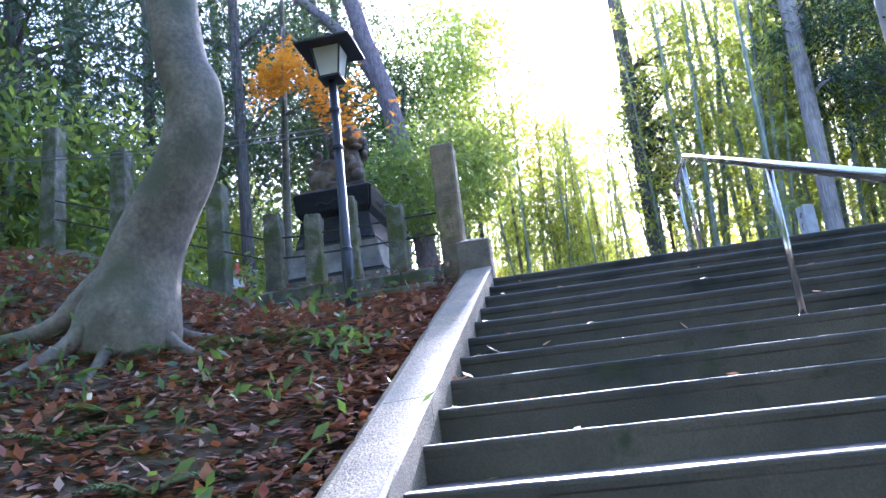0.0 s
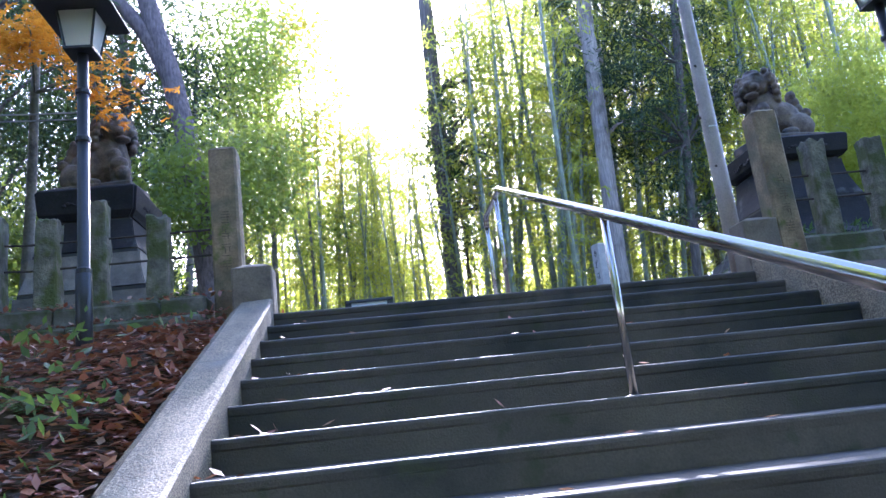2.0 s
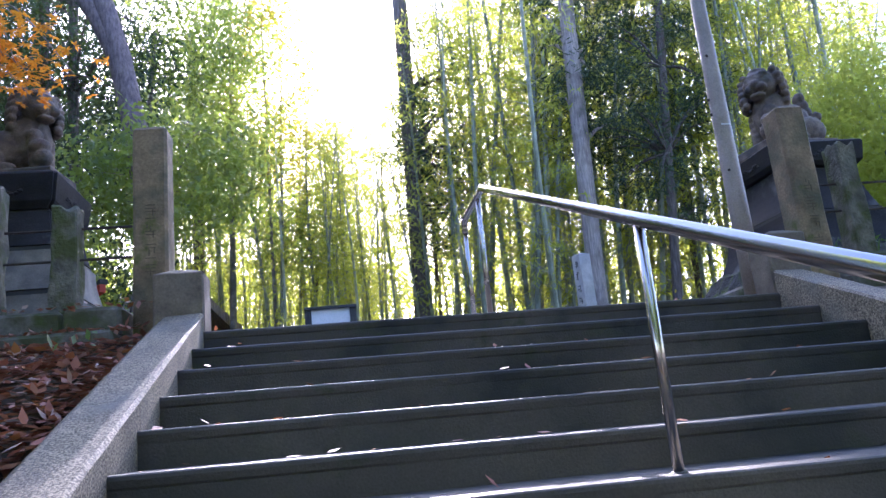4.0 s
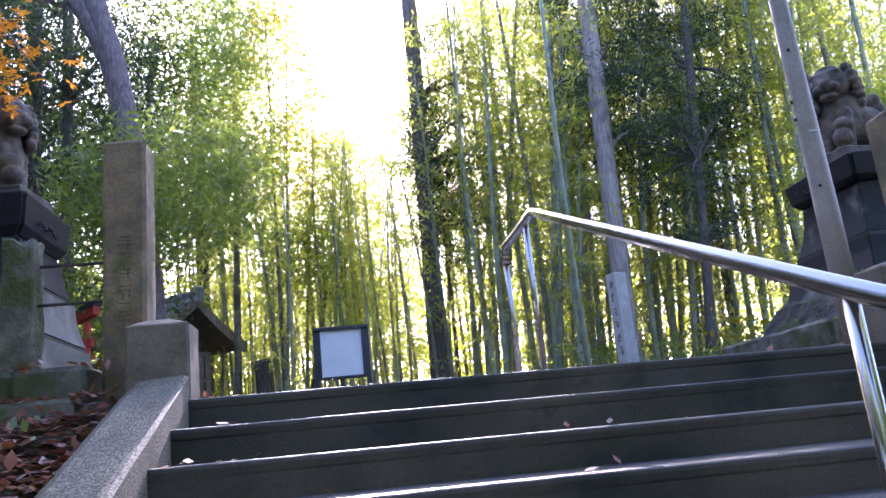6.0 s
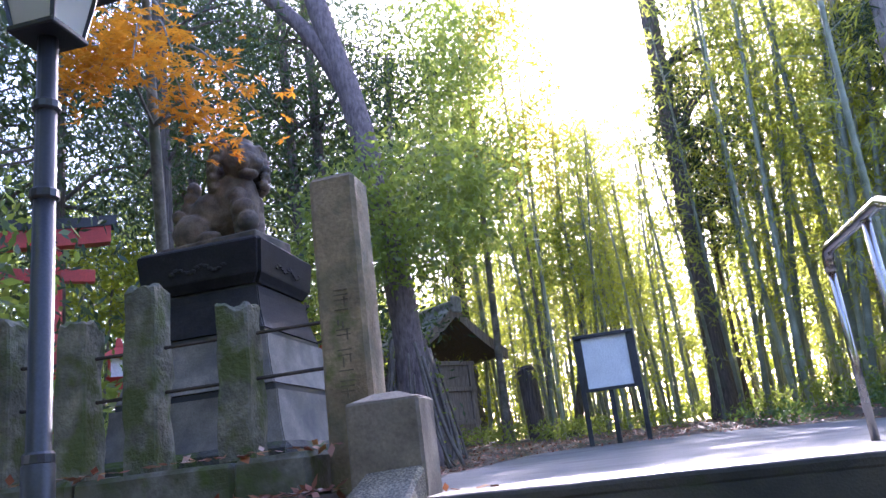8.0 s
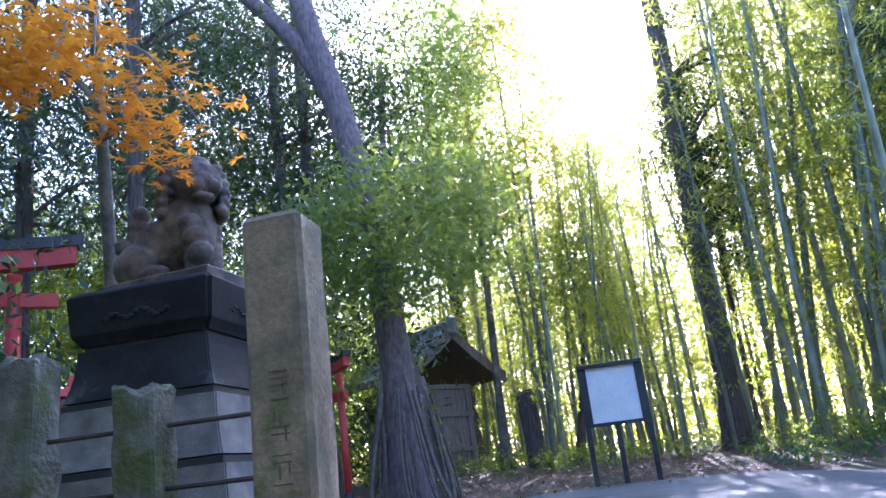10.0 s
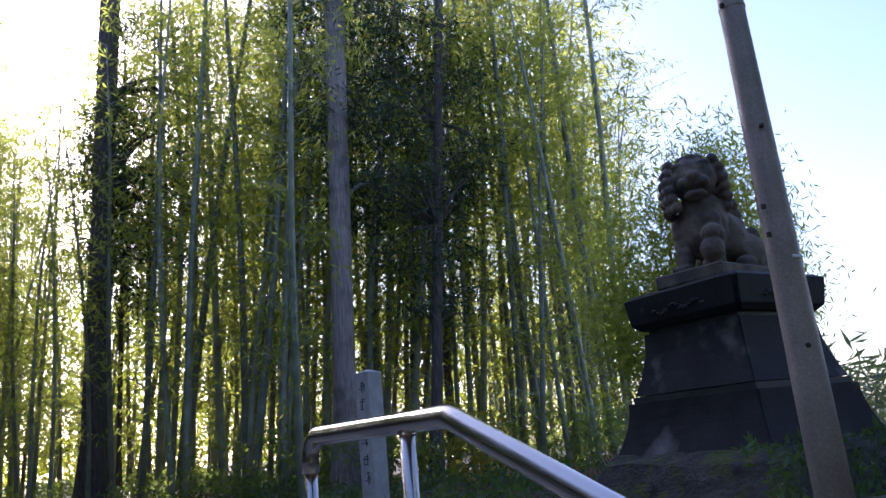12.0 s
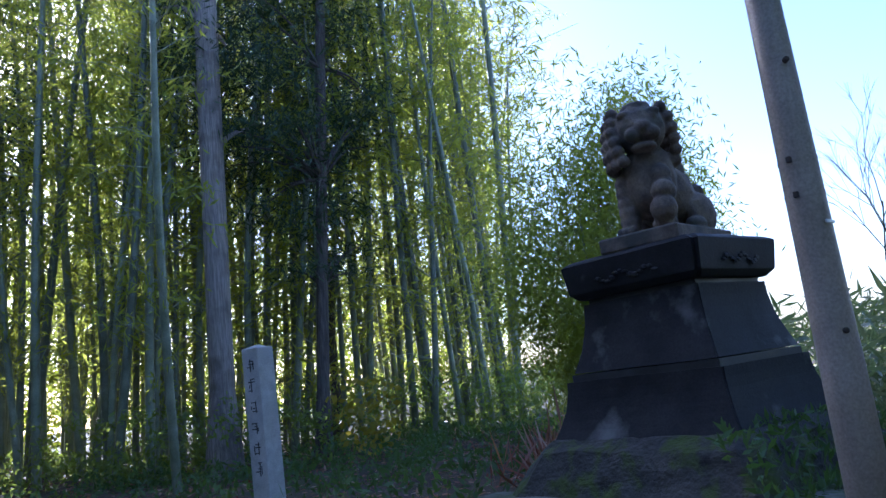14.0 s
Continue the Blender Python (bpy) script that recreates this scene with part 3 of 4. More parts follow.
for y, top in ((1.111, EZ - 0.10), (0.415, EZ - 0.02)):
    part("post", tube(bmesh.new(), [(RX, y, top), (RX, y, -0.06)], 0.022, 16), M_STEEL, rail, smooth=True)
    part("weld_collar", tube(bmesh.new(), [(RX, y, top - 0.012), (RX, y, top - 0.004)], 0.025, 16), M_STEEL, rail)
for k, y in ((6, -2.61), (13, -5.72), (19, -8.40)):
    part("post", tube(bmesh.new(), [(RX, y, EZ + drop * (y - EY) - 0.005), (RX, y, -RISE * k - 0.05)], 0.022, 16), M_STEEL, rail, smooth=True)
    part("mortar_ring", tube(bmesh.new(), [(RX, y, -RISE * k - FALL * RX + 0.003), (RX, y, -RISE * k - FALL * RX + 0.008)], [0.034, 0.026], 16), M_STEP, rail)


# ---- lamp posts ----
def lamp_post(x, y, z):
    ob = thing("lamp_post", "black iron lamp post with a tapered frosted-glass lantern", "street lamp", "lamp posts", at=(x, y, z))
    part("shaft", tube(bmesh.new(), [(0, 0, -0.3), (0, 0, 0.5), (0, 0, 0.52), (0, 0, 2.31)], [0.06, 0.06, 0.046, 0.042], 14), M_LAMP, ob, smooth=True)
    for zz in (0.5, 1.55, 1.95):
        part("collar", tube(bmesh.new(), [(0, 0, zz), (0, 0, zz + 0.01), (0, 0, zz + 0.04), (0, 0, zz + 0.05)], [0.05, 0.058, 0.058, 0.05], 14), M_LAMP, ob)
    part("lantern_floor", boxed(-0.115, 0.115, -0.115, 0.115, 2.30, 2.33, 0.006), M_LAMP, ob)
    for sx, sy in ((-1, -1), (1, -1), (1, 1), (-1, 1)):
        part("lantern_bar", tube(bmesh.new(), [(sx * 0.10, sy * 0.10, 2.33), (sx * 0.145, sy * 0.145, 2.63)], 0.012, 4), M_LAMP, ob)
    for k in range(4):
        bm = bmesh.new()
        a, b = 0.092, 0.136
        v = [bm.verts.new(p) for p in ((-a, -a - .004, 2.335), (a, -a - .004, 2.335), (b, -b - .004, 2.625), (-b, -b - .004, 2.625), (-a, -a, 2.335), (a, -a, 2.335), (b, -b, 2.625), (-b, -b, 2.625))]
        for q in ((0, 1, 2, 3), (7, 6, 5, 4), (0, 4, 5, 1), (1, 5, 6, 2), (2, 6, 7, 3), (3, 7, 4, 0)):
            bm.faces.new([v[i] for i in q])
        bmesh.ops.rotate(bm, verts=bm.verts, cent=(0, 0, 0), matrix=Matrix.Rotation(k * math.pi / 2, 3, "Z"))
        part("pane", bm, M_GLASS, ob, "frosted cream glass pane")
    bm = bmesh.new()
    frustum(bm, 0, 0, 2.63, 2.655, 0.29, 0.29, 0.006)
    frustum(bm, 0, 0, 2.655, 2.80, 0.28, 0.05, 0.006)
    part("roof", bm, M_LAMP, ob)
    part("finial", tube(bmesh.new(), [(0, 0, 2.79), (0, 0, 2.83), (0, 0, 2.87)], [0.03, 0.04, 0.008], 10), M_LAMP, ob)
    return ob


lamp = lamp_post(-1.27, -0.76, -0.20)
copy_thing(lamp, pose(5.57, -0.76, -0.20))

cable = thing("overhead_cable", "pair of thin grey cables strung to the lamp post", "cable")
for o in (0.0, 0.03):
    pts = [(-1.27 - 8 * u, -0.76 + o * 2 + 0.03, 1.62 + 1.0 * u * u + 0.45 * u - o * (1 - u) - 0.25 * u * (1 - u)) for u in [i / 16 for i in range(17)]]
    part("strand", tube(bmesh.new(), pts, 0.0065, 6), M_CABLE, cable)

# ---- utility pole ----
PX, PY = 4.60, 0.83
pole = thing("utility_pole", "tall tapered grey-brown steel pole with band clamps and bolt holes", "utility pole")
part("shaft", tube(bmesh.new(), [(PX, PY, -0.1), (PX, PY, 1.0), (PX, PY, 3.0), (PX, PY, 9.0)], [0.092, 0.086, 0.068, 0.055], 28), M_POLE, pole, smooth=True)
for z in (1.79, 1.94, 3.10, 5.2):
    part("band_clamp", tube(bmesh.new(), [(PX, PY, z), (PX, PY, z + 0.014)], 0.088 - 0.0065 * z + 0.004, 28), M_POLE, pole)
    part("clamp_bolt", boxed(PX - 0.095, PX - 0.072, PY - 0.01, PY + 0.01, z - 0.006, z + 0.02, 0.003), M_IRON, pole)
for z in (1.224, 2.373, 3.5):
    part("bolt", tube(bmesh.new(), [(PX - 0.045, PY - 0.055, z), (PX - 0.06, PY - 0.07, z), (PX - 0.064, PY - 0.074, z)], [0.013, 0.013, 0.008], 10), M_IRON, pole)
part("strap", boxed(PX - 0.05, PX + 0.03, PY - 0.084, PY - 0.075, 1.66, 1.675, 0.002), M_WHITE, pole, "pale cable strap")

# ---- notice board ----
board = thing("notice_board", "black-framed notice board with a blank white panel on posts", "notice board", at=(0.848, 11.5, 0.05))
part("panel", boxed(-0.42, 0.42, -0.02, 0.0, 1.07, 2.02), M_WHITE, board, "blank white panel")
for a, b in ((-0.485, -0.42), (0.42, 0.485)):
    part("frame_side", boxed(a, b, -0.05, 0.03, 1.01, 2.06, 0.006), M_BLACK, board)
part("frame_top", boxed(-0.57, 0.57, -0.10, 0.08, 2.02, 2.085, 0.008), M_BLACK, board)
part("frame_bottom", boxed(-0.42, 0.42, -0.05, 0.03, 1.01, 1.07, 0.006), M_BLACK, board)
for x in (-0.525, 0.525, -0.02):
    mid = abs(x) < 0.1
    part("post", boxed(x - 0.045, x + 0.045, 0.0 if mid else -0.04, 0.09 if mid else 0.04, -0.3, 1.4 if mid else 2.02, 0.006), M_BLACK, board)

# ---- stone marker ----
marker = thing("stone_marker", "square pale granite marker post with a carved inscription", "stone marker", at=(5.02, 6.5, 0))
bm = boxed(-0.11, 0.11, -0.11, 0.11, -0.2, 1.80, 0.008)
part("shaft", bm, M_GRANITE, marker)
part("tip", frustum(bmesh.new(), 0, 0, 1.795, 1.83, 0.105, 0.02, 0.003), M_GRANITE, marker)
bm = bmesh.new()
rng = random.Random(9)
for i in range(6):
    zc = 1.58 - 0.2 * i
    for j in rng.sample(range(5), 3):
        box(bm, -0.114, -0.108, -0.05 + rng.uniform(0, .045), 0.05 - rng.uniform(0, .045), zc + j * 0.028, zc + j * 0.028 + 0.010)
    a = rng.uniform(-0.035, 0.02)
    box(bm, -0.1135, -0.108, a, a + 0.011, zc - 0.01, zc + rng.uniform(0.08, 0.13))
    a = rng.uniform(-0.045, 0.035)
    box(bm, -0.1132, -0.108, a, a + 0.01, zc + rng.uniform(-0.01, 0.03), zc + rng.uniform(0.05, 0.1))
tagged(part("inscription", bm, M_INK, marker, "carved dark characters too worn to read"), kind="stuff")
marker.rotation_euler.z = radians(17)

# ---- cut trunk beside the small shrine ----
stump = thing("wooden_post", "thick dark weathered cut wooden post", "post", at=(-1.5, 19.6, 0.3))
bm = tube(bmesh.new(), [(0.1, 0, -0.5), (0.05, 0, 0.6), (-0.05, 0, 2.2), (-0.06, 0, 2.28)], [0.30, 0.28, 0.27, 0.23], 16)
part("shaft", bm, M_BARK, stump)
block = thing("stone_slab", "low dark stone slab beside the wooden post", "stone")
part("block", rough_box(-1.2, -0.3, 19.3, 20.0, 0.1, 0.55, 0.03, 3, 0.02, 3, 8), M_KERB, block)


# ---- dark root mass placed to fit the camera's view before the small shrine ----
STX, STY = -2.98, 11.9
old = thing("root_stump", "tall dark conical mass wrapped in gnarled roots and ivy, placed to fit the camera's view", "stump", at=(STX, STY, ground_z(STX, STY) - 0.1))
heights_old = (0.0, 0.15, 0.45, 0.95, 1.6, 2.2, 2.7, 2.85)
radii_old = [0.74, 0.64, 0.52, 0.44, 0.37, 0.30, 0.23, 0.1]
part("trunk", tube(bmesh.new(), [(0.10 * math.sin(z * 1.3), 0, z) for z in heights_old], radii_old, 26,
                   squash=lambda i, an: 0.10 * math.sin(an * 6 + i * 0.35) + 0.09 * noise.noise((math.cos(an) * 2.5, math.sin(an) * 2.5, i * 0.6))), M_BARK, old, smooth=True)
r7 = random.Random(71)
for i in range(16):
    a = 6.283 * i / 16 + r7.uniform(-0.15, 0.15)
    z1 = r7.uniform(1.3, 2.6)
    pts = [(math.cos(a + 0.12 * k) * (0.86 - 0.42 * u), math.sin(a + 0.12 * k) * (0.86 - 0.42 * u), z1 * u) for k, u in enumerate((0.0, 0.12, 0.35, 0.7, 1.0))]
    part("aerial_root", tube(bmesh.new(), bend(pts, 4), [r7.uniform(0.025, 0.055)] * 17, 6), M_ROPE, old, smooth=True)
rng7 = np.random.default_rng(72)
an, zz = rng7.uniform(0, 6.283, 420), rng7.uniform(0.1, 2.75, 420)
rr = 0.72 - 0.42 * zz / 2.75 + rng7.uniform(0, 0.12, 420)
leaves("ivy", np.stack([rr * np.cos(an), rr * np.sin(an), zz], 1), rng7.normal(size=(420, 3)) + (0, 0, -0.4), rng7.uniform(0.06, 0.12, 420), 0.6, M_LEAF_BROAD, old, "green ivy leaves", rng7)

# ---- small shrine ----
shrine = thing("small_shrine", "small weathered wooden shrine with a curved grey-tiled roof", "shrine", at=(-4.85, 20.4, -0.05))
shrine.rotation_euler.z = radians(-38)
part("foundation", rough_box(-1.7, 1.5, -1.35, 1.35, -0.6, 0.35, 0.03, 4, 0.02, 2, 4), M_KERB, shrine)
for x, y in ((-1.3, -0.95), (1.1, -0.95), (1.1, 0.95), (-1.3, 0.95)):
    part("corner_post", boxed(x - 0.1, x + 0.1, y - 0.1, y + 0.1, 0.34, 3.1, 0.01), M_OLDWOOD, shrine)
for a in range(9):
    y = -0.85 + a * 0.19
    part("wall_board", boxed(1.05, 1.12, y + 0.003, y + 0.187, 0.4, 3.0, 0.004), M_OLDWOOD, shrine)
for a in range(11):
    x = -1.2 + a * 0.2
    part("wall_board", boxed(x + 0.003, x + 0.197, -0.97, -0.9, 0.4, 3.0, 0.004), M_OLDWOOD, shrine)
part("red_banner", boxed(-0.3, 0.0, -1.06, -1.04, 1.3, 2.4), M_RED, shrine, "small red cloth")
for z in (1.2, 2.2, 3.0):
    part("tie_beam", boxed(1.12, 1.2, -1.1, 1.1, z, z + 0.14, 0.01), M_OLDWOOD, shrine)
    part("tie_beam", boxed(-1.4, 1.2, -1.12, -1.03, z, z + 0.14, 0.01), M_OLDWOOD, shrine)


def roof_z(v):
    """Height of the curved roof at v, 0 at the ridge and 1 at the eave."""
    return 4.62 - 1.75 * v + 0.42 * v * v


for s in (-1, 1):
    bm = bmesh.new()
    prev = None
    for i in range(9):
        v = i / 8
        row = [bm.verts.new((x, s * v * 1.95, roof_z(v) + dz)) for x, dz in ((-1.9, 0), (1.75, 0), (1.75, -0.1), (-1.9, -0.1))]
        if prev:
            for k in range(4):
                bm.faces.new((prev[k], prev[(k + 1) % 4], row[(k + 1) % 4], row[k]))
        prev = row
    bmesh.ops.recalc_face_normals(bm, faces=bm.faces)
    part("roof_deck", bm, M_OLDWOOD, shrine)
    bm = bmesh.new()
    for i in range(9):
        v = i / 8
        row = [(x, s * v * 2.0, roof_z(v) + dz) for x, dz in ((1.72, 0.10), (1.86, 0.12), (1.86, -0.22), (1.72, -0.2))]
        row = [bm.verts.new(p) for p in row]
        if i:
            for k in range(4):
                bm.faces.new((prev[k], prev[(k + 1) % 4], row[(k + 1) % 4], row[k]))
        prev = row
    bmesh.ops.recalc_face_normals(bm, faces=bm.faces)
    part("bargeboard", bm, M_OLDWOOD, shrine)
tile_me = mesh_of("tile", tube(bmesh.new(), [(-0.005, 0, 0), (0.0, -0.33, -0.01)], [0.115, 0.125], 8), M_TILE)
for s in (-1, 1):
    for r in range(7):
        v = (r + 0.15) / 7
        slope = math.atan2(roof_z(v) - roof_z(v + 0.12), 0.12 * 1.95)
        for c in range(15):
            ob = new("tile", tile_me)
            ob.parent = shrine
            ob.matrix_basis = pose(-1.78 + c * 0.24, s * v * 1.95, roof_z(v) + 0.05, 0, 0, 0 if s < 0 else 180) @ pose(0, 0, 0, math.degrees(slope) * 1.0, 0, 0)
part("ridge_cap", boxed(-2.0, 1.9, -0.13, 0.13, 4.6, 4.9, 0.04), M_TILE, shrine)
part("ridge_end_tile", rough_box(1.88, 1.98, -0.2, 0.2, 4.5, 5.02, 0.04, 2, 0.02, 4, 2), M_TILE, shrine)


# ---- vermilion gates ----
def gate(x, y, z, width, height, turn, label, tie=(0.78, 0.86), reach=1.38):
    ob = thing("torii_gate", label, "gate", "vermilion gates", at=(x, y, z))
    ob.rotation_euler.z = radians(turn)
    w, r = width / 2, height * 0.032
    for s in (-1, 1):
        part("gate_post", tube(bmesh.new(), [(s * w * 1.03, 0, -0.5), (s * w, 0, height)], [r, r * 0.9], 16), M_RED, ob, smooth=True)
        part("post_base", tube(bmesh.new(), [(s * w * 1.03, 0, -0.5), (s * w * 1.025, 0, height * 0.07)], [r * 1.25, r * 1.25], 16), M_BLACK, ob, smooth=True)
    part("tie_beam", boxed(-w * (reach - 0.14), w * (reach - 0.14), -r * 0.6, r * 0.6, height * tie[0], height * tie[1], 0.01), M_RED, ob)
    for nm, z0, z1, e, mat in (("lintel", 1.0, 1.075, reach, M_RED), ("lintel_cap", 1.076, 1.12, reach + 0.05, M_BLACK)):
        bm = bmesh.new()
        prev = None
        for i in range(13):
            u = (i - 6) / 6
            lift = 0.05 * height * abs(u) ** 2.2
            d = r * (1.0 if nm == "lintel" else 1.3)
            row = [bm.verts.new((u * w * e, yy, height * zz + lift)) for yy, zz in ((-d, z0), (d, z0), (d, z1), (-d, z1))]
            if prev:
                for k in range(4):
                    bm.faces.new((prev[k], prev[(k + 1) % 4], row[(k + 1) % 4], row[k]))
            else:
                bm.faces.new(row)
            prev = row
        bm.faces.new(prev)
        bmesh.ops.recalc_face_normals(bm, faces=bm.faces)
        part(nm, bm, mat, ob)
    part("centre_strut", boxed(-r * 0.8, r * 0.8, -r * 0.5, r * 0.5, height * tie[1], height, 0.005), M_RED, ob)
    return ob


gate(-9.31, 6.43, 0.3, 3.5, 4.05, 41, "large vermilion wooden gate with a black-capped lintel", (0.87, 0.925), 1.5)
lantern = thing("red_lantern", "small vermilion wooden lantern with white paper panes on a post", "lantern", at=(-5.38, 5.6, ground_z(-5.38, 5.6)))
lantern.rotation_euler.z = radians(37)
zl = 1.62 - ground_z(-5.38, 5.6)
part("post", boxed(-0.05, 0.05, -0.05, 0.05, -0.1, zl, 0.008), M_RED, lantern)
part("base_plate", frustum(bmesh.new(), 0, 0, zl, zl + 0.07, 0.10, 0.17, 0.006), M_RED, lantern)
part("paper_box", boxed(-0.105, 0.105, -0.105, 0.105, zl + 0.072, zl + 0.32), M_WHITE, lantern, "white paper panes")
for sx in (-1, 1):
    for sy in (-1, 1):
        part("corner_post", boxed(sx * 0.12 - 0.014, sx * 0.12 + 0.014, sy * 0.12 - 0.014, sy * 0.12 + 0.014, zl + 0.07, zl + 0.33), M_RED, lantern)
part("roof", frustum(bmesh.new(), 0, 0, zl + 0.33, zl + 0.47, 0.23, 0.06, 0.01), M_RED, lantern)
part("finial", frustum(bmesh.new(), 0, 0, zl + 0.47, zl + 0.6, 0.05, 0.03, 0.008), M_RED, lantern)
# gate and sign pulled nearer and shrunk to fit the camera's view
gate(-4.62, 11.6, 0.3, 1.4, 2.3, -35, "small vermilion wooden gate, placed and sized to fit the camera's view")
sign = thing("paper_sign", "small white sign with unreadable lines on a dark stand", "sign", at=(-4.72, 10.9, 0.3))
sign.scale = (0.62, 0.62, 0.62)
part("stand", boxed(-0.04, 0.04, 0.0, 0.06, -0.4, 1.6), M_BLACK, sign)
part("sheet", boxed(-0.25, 0.25, -0.02, 0.0, 0.6, 1.7), M_WHITE, sign, "white sheet")
bm = bmesh.new()
for i in range(5):
    box(bm, -0.19 + i * 0.085, -0.17 + i * 0.085, -0.026, -0.021, 0.75 + 0.05 * (i % 2), 1.6)
part("text_bars", bm, M_INK, sign)

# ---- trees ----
# point on the camera's path from which the culm heights are set
VIEW_SPOT = (0.8, -3.0)


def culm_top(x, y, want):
    """Height of the grove at a spot: lowered around the sun to fit the camera's view."""
    dist = math.hypot(x - VIEW_SPOT[0], y - VIEW_SPOT[1])
    off = abs(math.degrees(math.atan2(x - VIEW_SPOT[0], y - VIEW_SPOT[1])) - 2.2)
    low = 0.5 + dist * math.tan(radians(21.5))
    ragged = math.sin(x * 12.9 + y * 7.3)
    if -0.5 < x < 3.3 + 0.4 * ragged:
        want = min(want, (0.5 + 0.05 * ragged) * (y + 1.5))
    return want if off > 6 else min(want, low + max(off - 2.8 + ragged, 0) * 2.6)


def bamboo_kind(height, r, seed, lean):
    """A bamboo: jointed culm, thin side branches, drooping leaf sprays."""
    rng = np.random.default_rng(seed)
    ob = new("bamboo")
    n = int(height / 0.42)
    pts, radii = [], []

    def spine(u):
        return Vector((lean * u * u * height * 0.5 + 0.05 * math.sin(u * 5 + seed), 0.03 * math.sin(u * 7 + seed * 2), height * u))

    for i in range(n + 1):
        u = i / n
        rr = r * (1 - 0.75 * u ** 1.6)
        for du, k in ((0.0, 0.97), (0.006, 1.1), (0.016, 0.98)):
            pts.append(spine(min(u + du * 0.42, 1)))
            radii.append(rr * k)
    part("culm", tube(bmesh.new(), pts, radii, 7), M_CULM, ob, smooth=True)
    bm = bmesh.new()
    cen, along = [], []
    start = 0.15
    for i in range(int(n * start), n + 1):
        p = spine(i / n)
        for b in range(2 if i % 3 else 3):
            a = rng.uniform(0, 2 * math.pi)
            L = rng.uniform(0.7, 1.5) * (1.15 - 0.6 * abs(i / n - 0.65))
            tip = p + Vector((math.cos(a) * L, math.sin(a) * L, rng.uniform(-0.05, 0.55) * L))
            mid = (p + tip) / 2 + Vector((0, 0, 0.12 * L))
            tube(bm, [p, mid, tip], [0.009, 0.006, 0.003], 3, False)
            for k in range(4 if i > 0.33 * n else 2):
                q = p + (tip - p) * rng.uniform(0.25, 1.05) + Vector((0, 0, 0.1 * L))
                m = 7
                cen.append(np.array(q) + rng.normal(size=(m, 3)) * (0.13, 0.13, 0.09))
                d = rng.normal(size=(m, 3)) * (0.6, 0.6, 0.35)
                d[:, 2] -= 0.55
                along.append(d)
    tagged(part("twig_mass", bm, M_CULM, ob), kind="stuff")
    cen, along = np.concatenate(cen), np.concatenate(along)
    leaves("leaf_spray", cen, along, rng.uniform(0.13, 0.24, len(cen)), 0.19, M_LEAF_BAMBOO, ob, rng=rng)
    return ob


kinds = [bamboo_kind(h, r, s, l) for h, r, s, l in ((9.5, 0.055, 1, 0.05), (11.5, 0.065, 2, 0.12), (13, 0.07, 3, 0.03), (12, 0.06, 4, 0.2), (8, 0.05, 5, 0.1))]
heights = (9.5, 11.5, 13, 12, 8)
for k in kinds:
    tagged(k, "tall green bamboo with jointed culm and drooping leaf sprays", "bamboo", "bamboo grove")
rng = random.Random(11)


def front_line(x):
    """Where the grove begins."""
    return 17.5 if x < 3 else max(17.5 - (x - 3) * 1.75, 12.4) if x < 10.6 else 9.6 + max(x - 11, 0) * 0.1


spots = []
tries = 0
while len(spots) < 235 and tries < 9000:
    tries += 1
    x = rng.uniform(-5.5, 27)
    depth = rng.random() ** 1.35 * (17 if x < 4.5 else 11)
    y = front_line(x) + 0.4 + depth
    az = math.degrees(math.atan2(x - 1.3, y + 0.7))
    if (-4 < az < 8 and depth > 3 and rng.random() < 0.25) or az > 46.5 or (az > 28 and depth > 8) or any((x - a) ** 2 + (y - b) ** 2 < 0.2 for a, b, _ in spots):
        continue
    if (x < -1 and y < 21) or (x - 4.07) ** 2 + (y - 18.1) ** 2 < .5 or (x - 7.5) ** 2 + (y - 12) ** 2 < .4:
        continue
    spots.append((x, y, depth))
used = set()
for x, y, depth in spots:
    i = rng.randrange(5)
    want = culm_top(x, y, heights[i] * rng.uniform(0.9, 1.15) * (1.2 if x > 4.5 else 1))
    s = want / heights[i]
    m = pose(x, y, ground_z(x, y) - 0.05, rng.uniform(-4, 4), rng.uniform(-4, 4) + (3.5 if x > 5 else 0), 0) @ pose(0, 0, 0, 0, 0, rng.uniform(0, 360)) @ Matrix.Diagonal((max(s, 0.75), max(s, 0.75), s, 1))
    if i not in used:
        used.add(i)
        kinds[i].matrix_basis = m
    else:
        made = copy_thing(kinds[i], Matrix())
        made.matrix_basis = m


def tree(name, label, base, top, r0, r1, mat, crown_mat, crown, clump, per, leaf, width, seed, lean=(), limbs=14, droop=-0.2, limb_from=0.4, category="tree", flare=0.5):
    """Tapered trunk, limbs and a crown of leaf clumps. crown: centre, radii and number of clumps."""
    rng = np.random.default_rng(seed)
    ob = thing(name, label, category)
    b, t = Vector(base), Vector(top)
    pts = bend([b - Vector((0, 0, 0.4)), b, *[Vector(p) for p in lean], t], 7)
    n = len(pts)
    radii = [r0 + (r1 - r0) * (i / (n - 1)) + r0 * flare * math.exp(-max((pts[i] - b).length - 0.1, 0) / (r0 * 1.6)) for i in range(n)]

    def ridge(i, an):
        return 0.06 * noise.noise((math.cos(an) * 2, math.sin(an) * 2, i * 0.5 + seed)) + 0.05 * math.sin(an * 5 + i * 0.3) * (0.4 + flare * math.exp(-i / 3))
    part("trunk", tube(bmesh.new(), pts, radii, 18, squash=ridge), mat, ob, smooth=True)
    if crown:
        (cx, cy, cz), (rx, ry, rz), count = crown
        d = rng.normal(size=(count, 3))
        d /= np.linalg.norm(d, axis=1, keepdims=True)
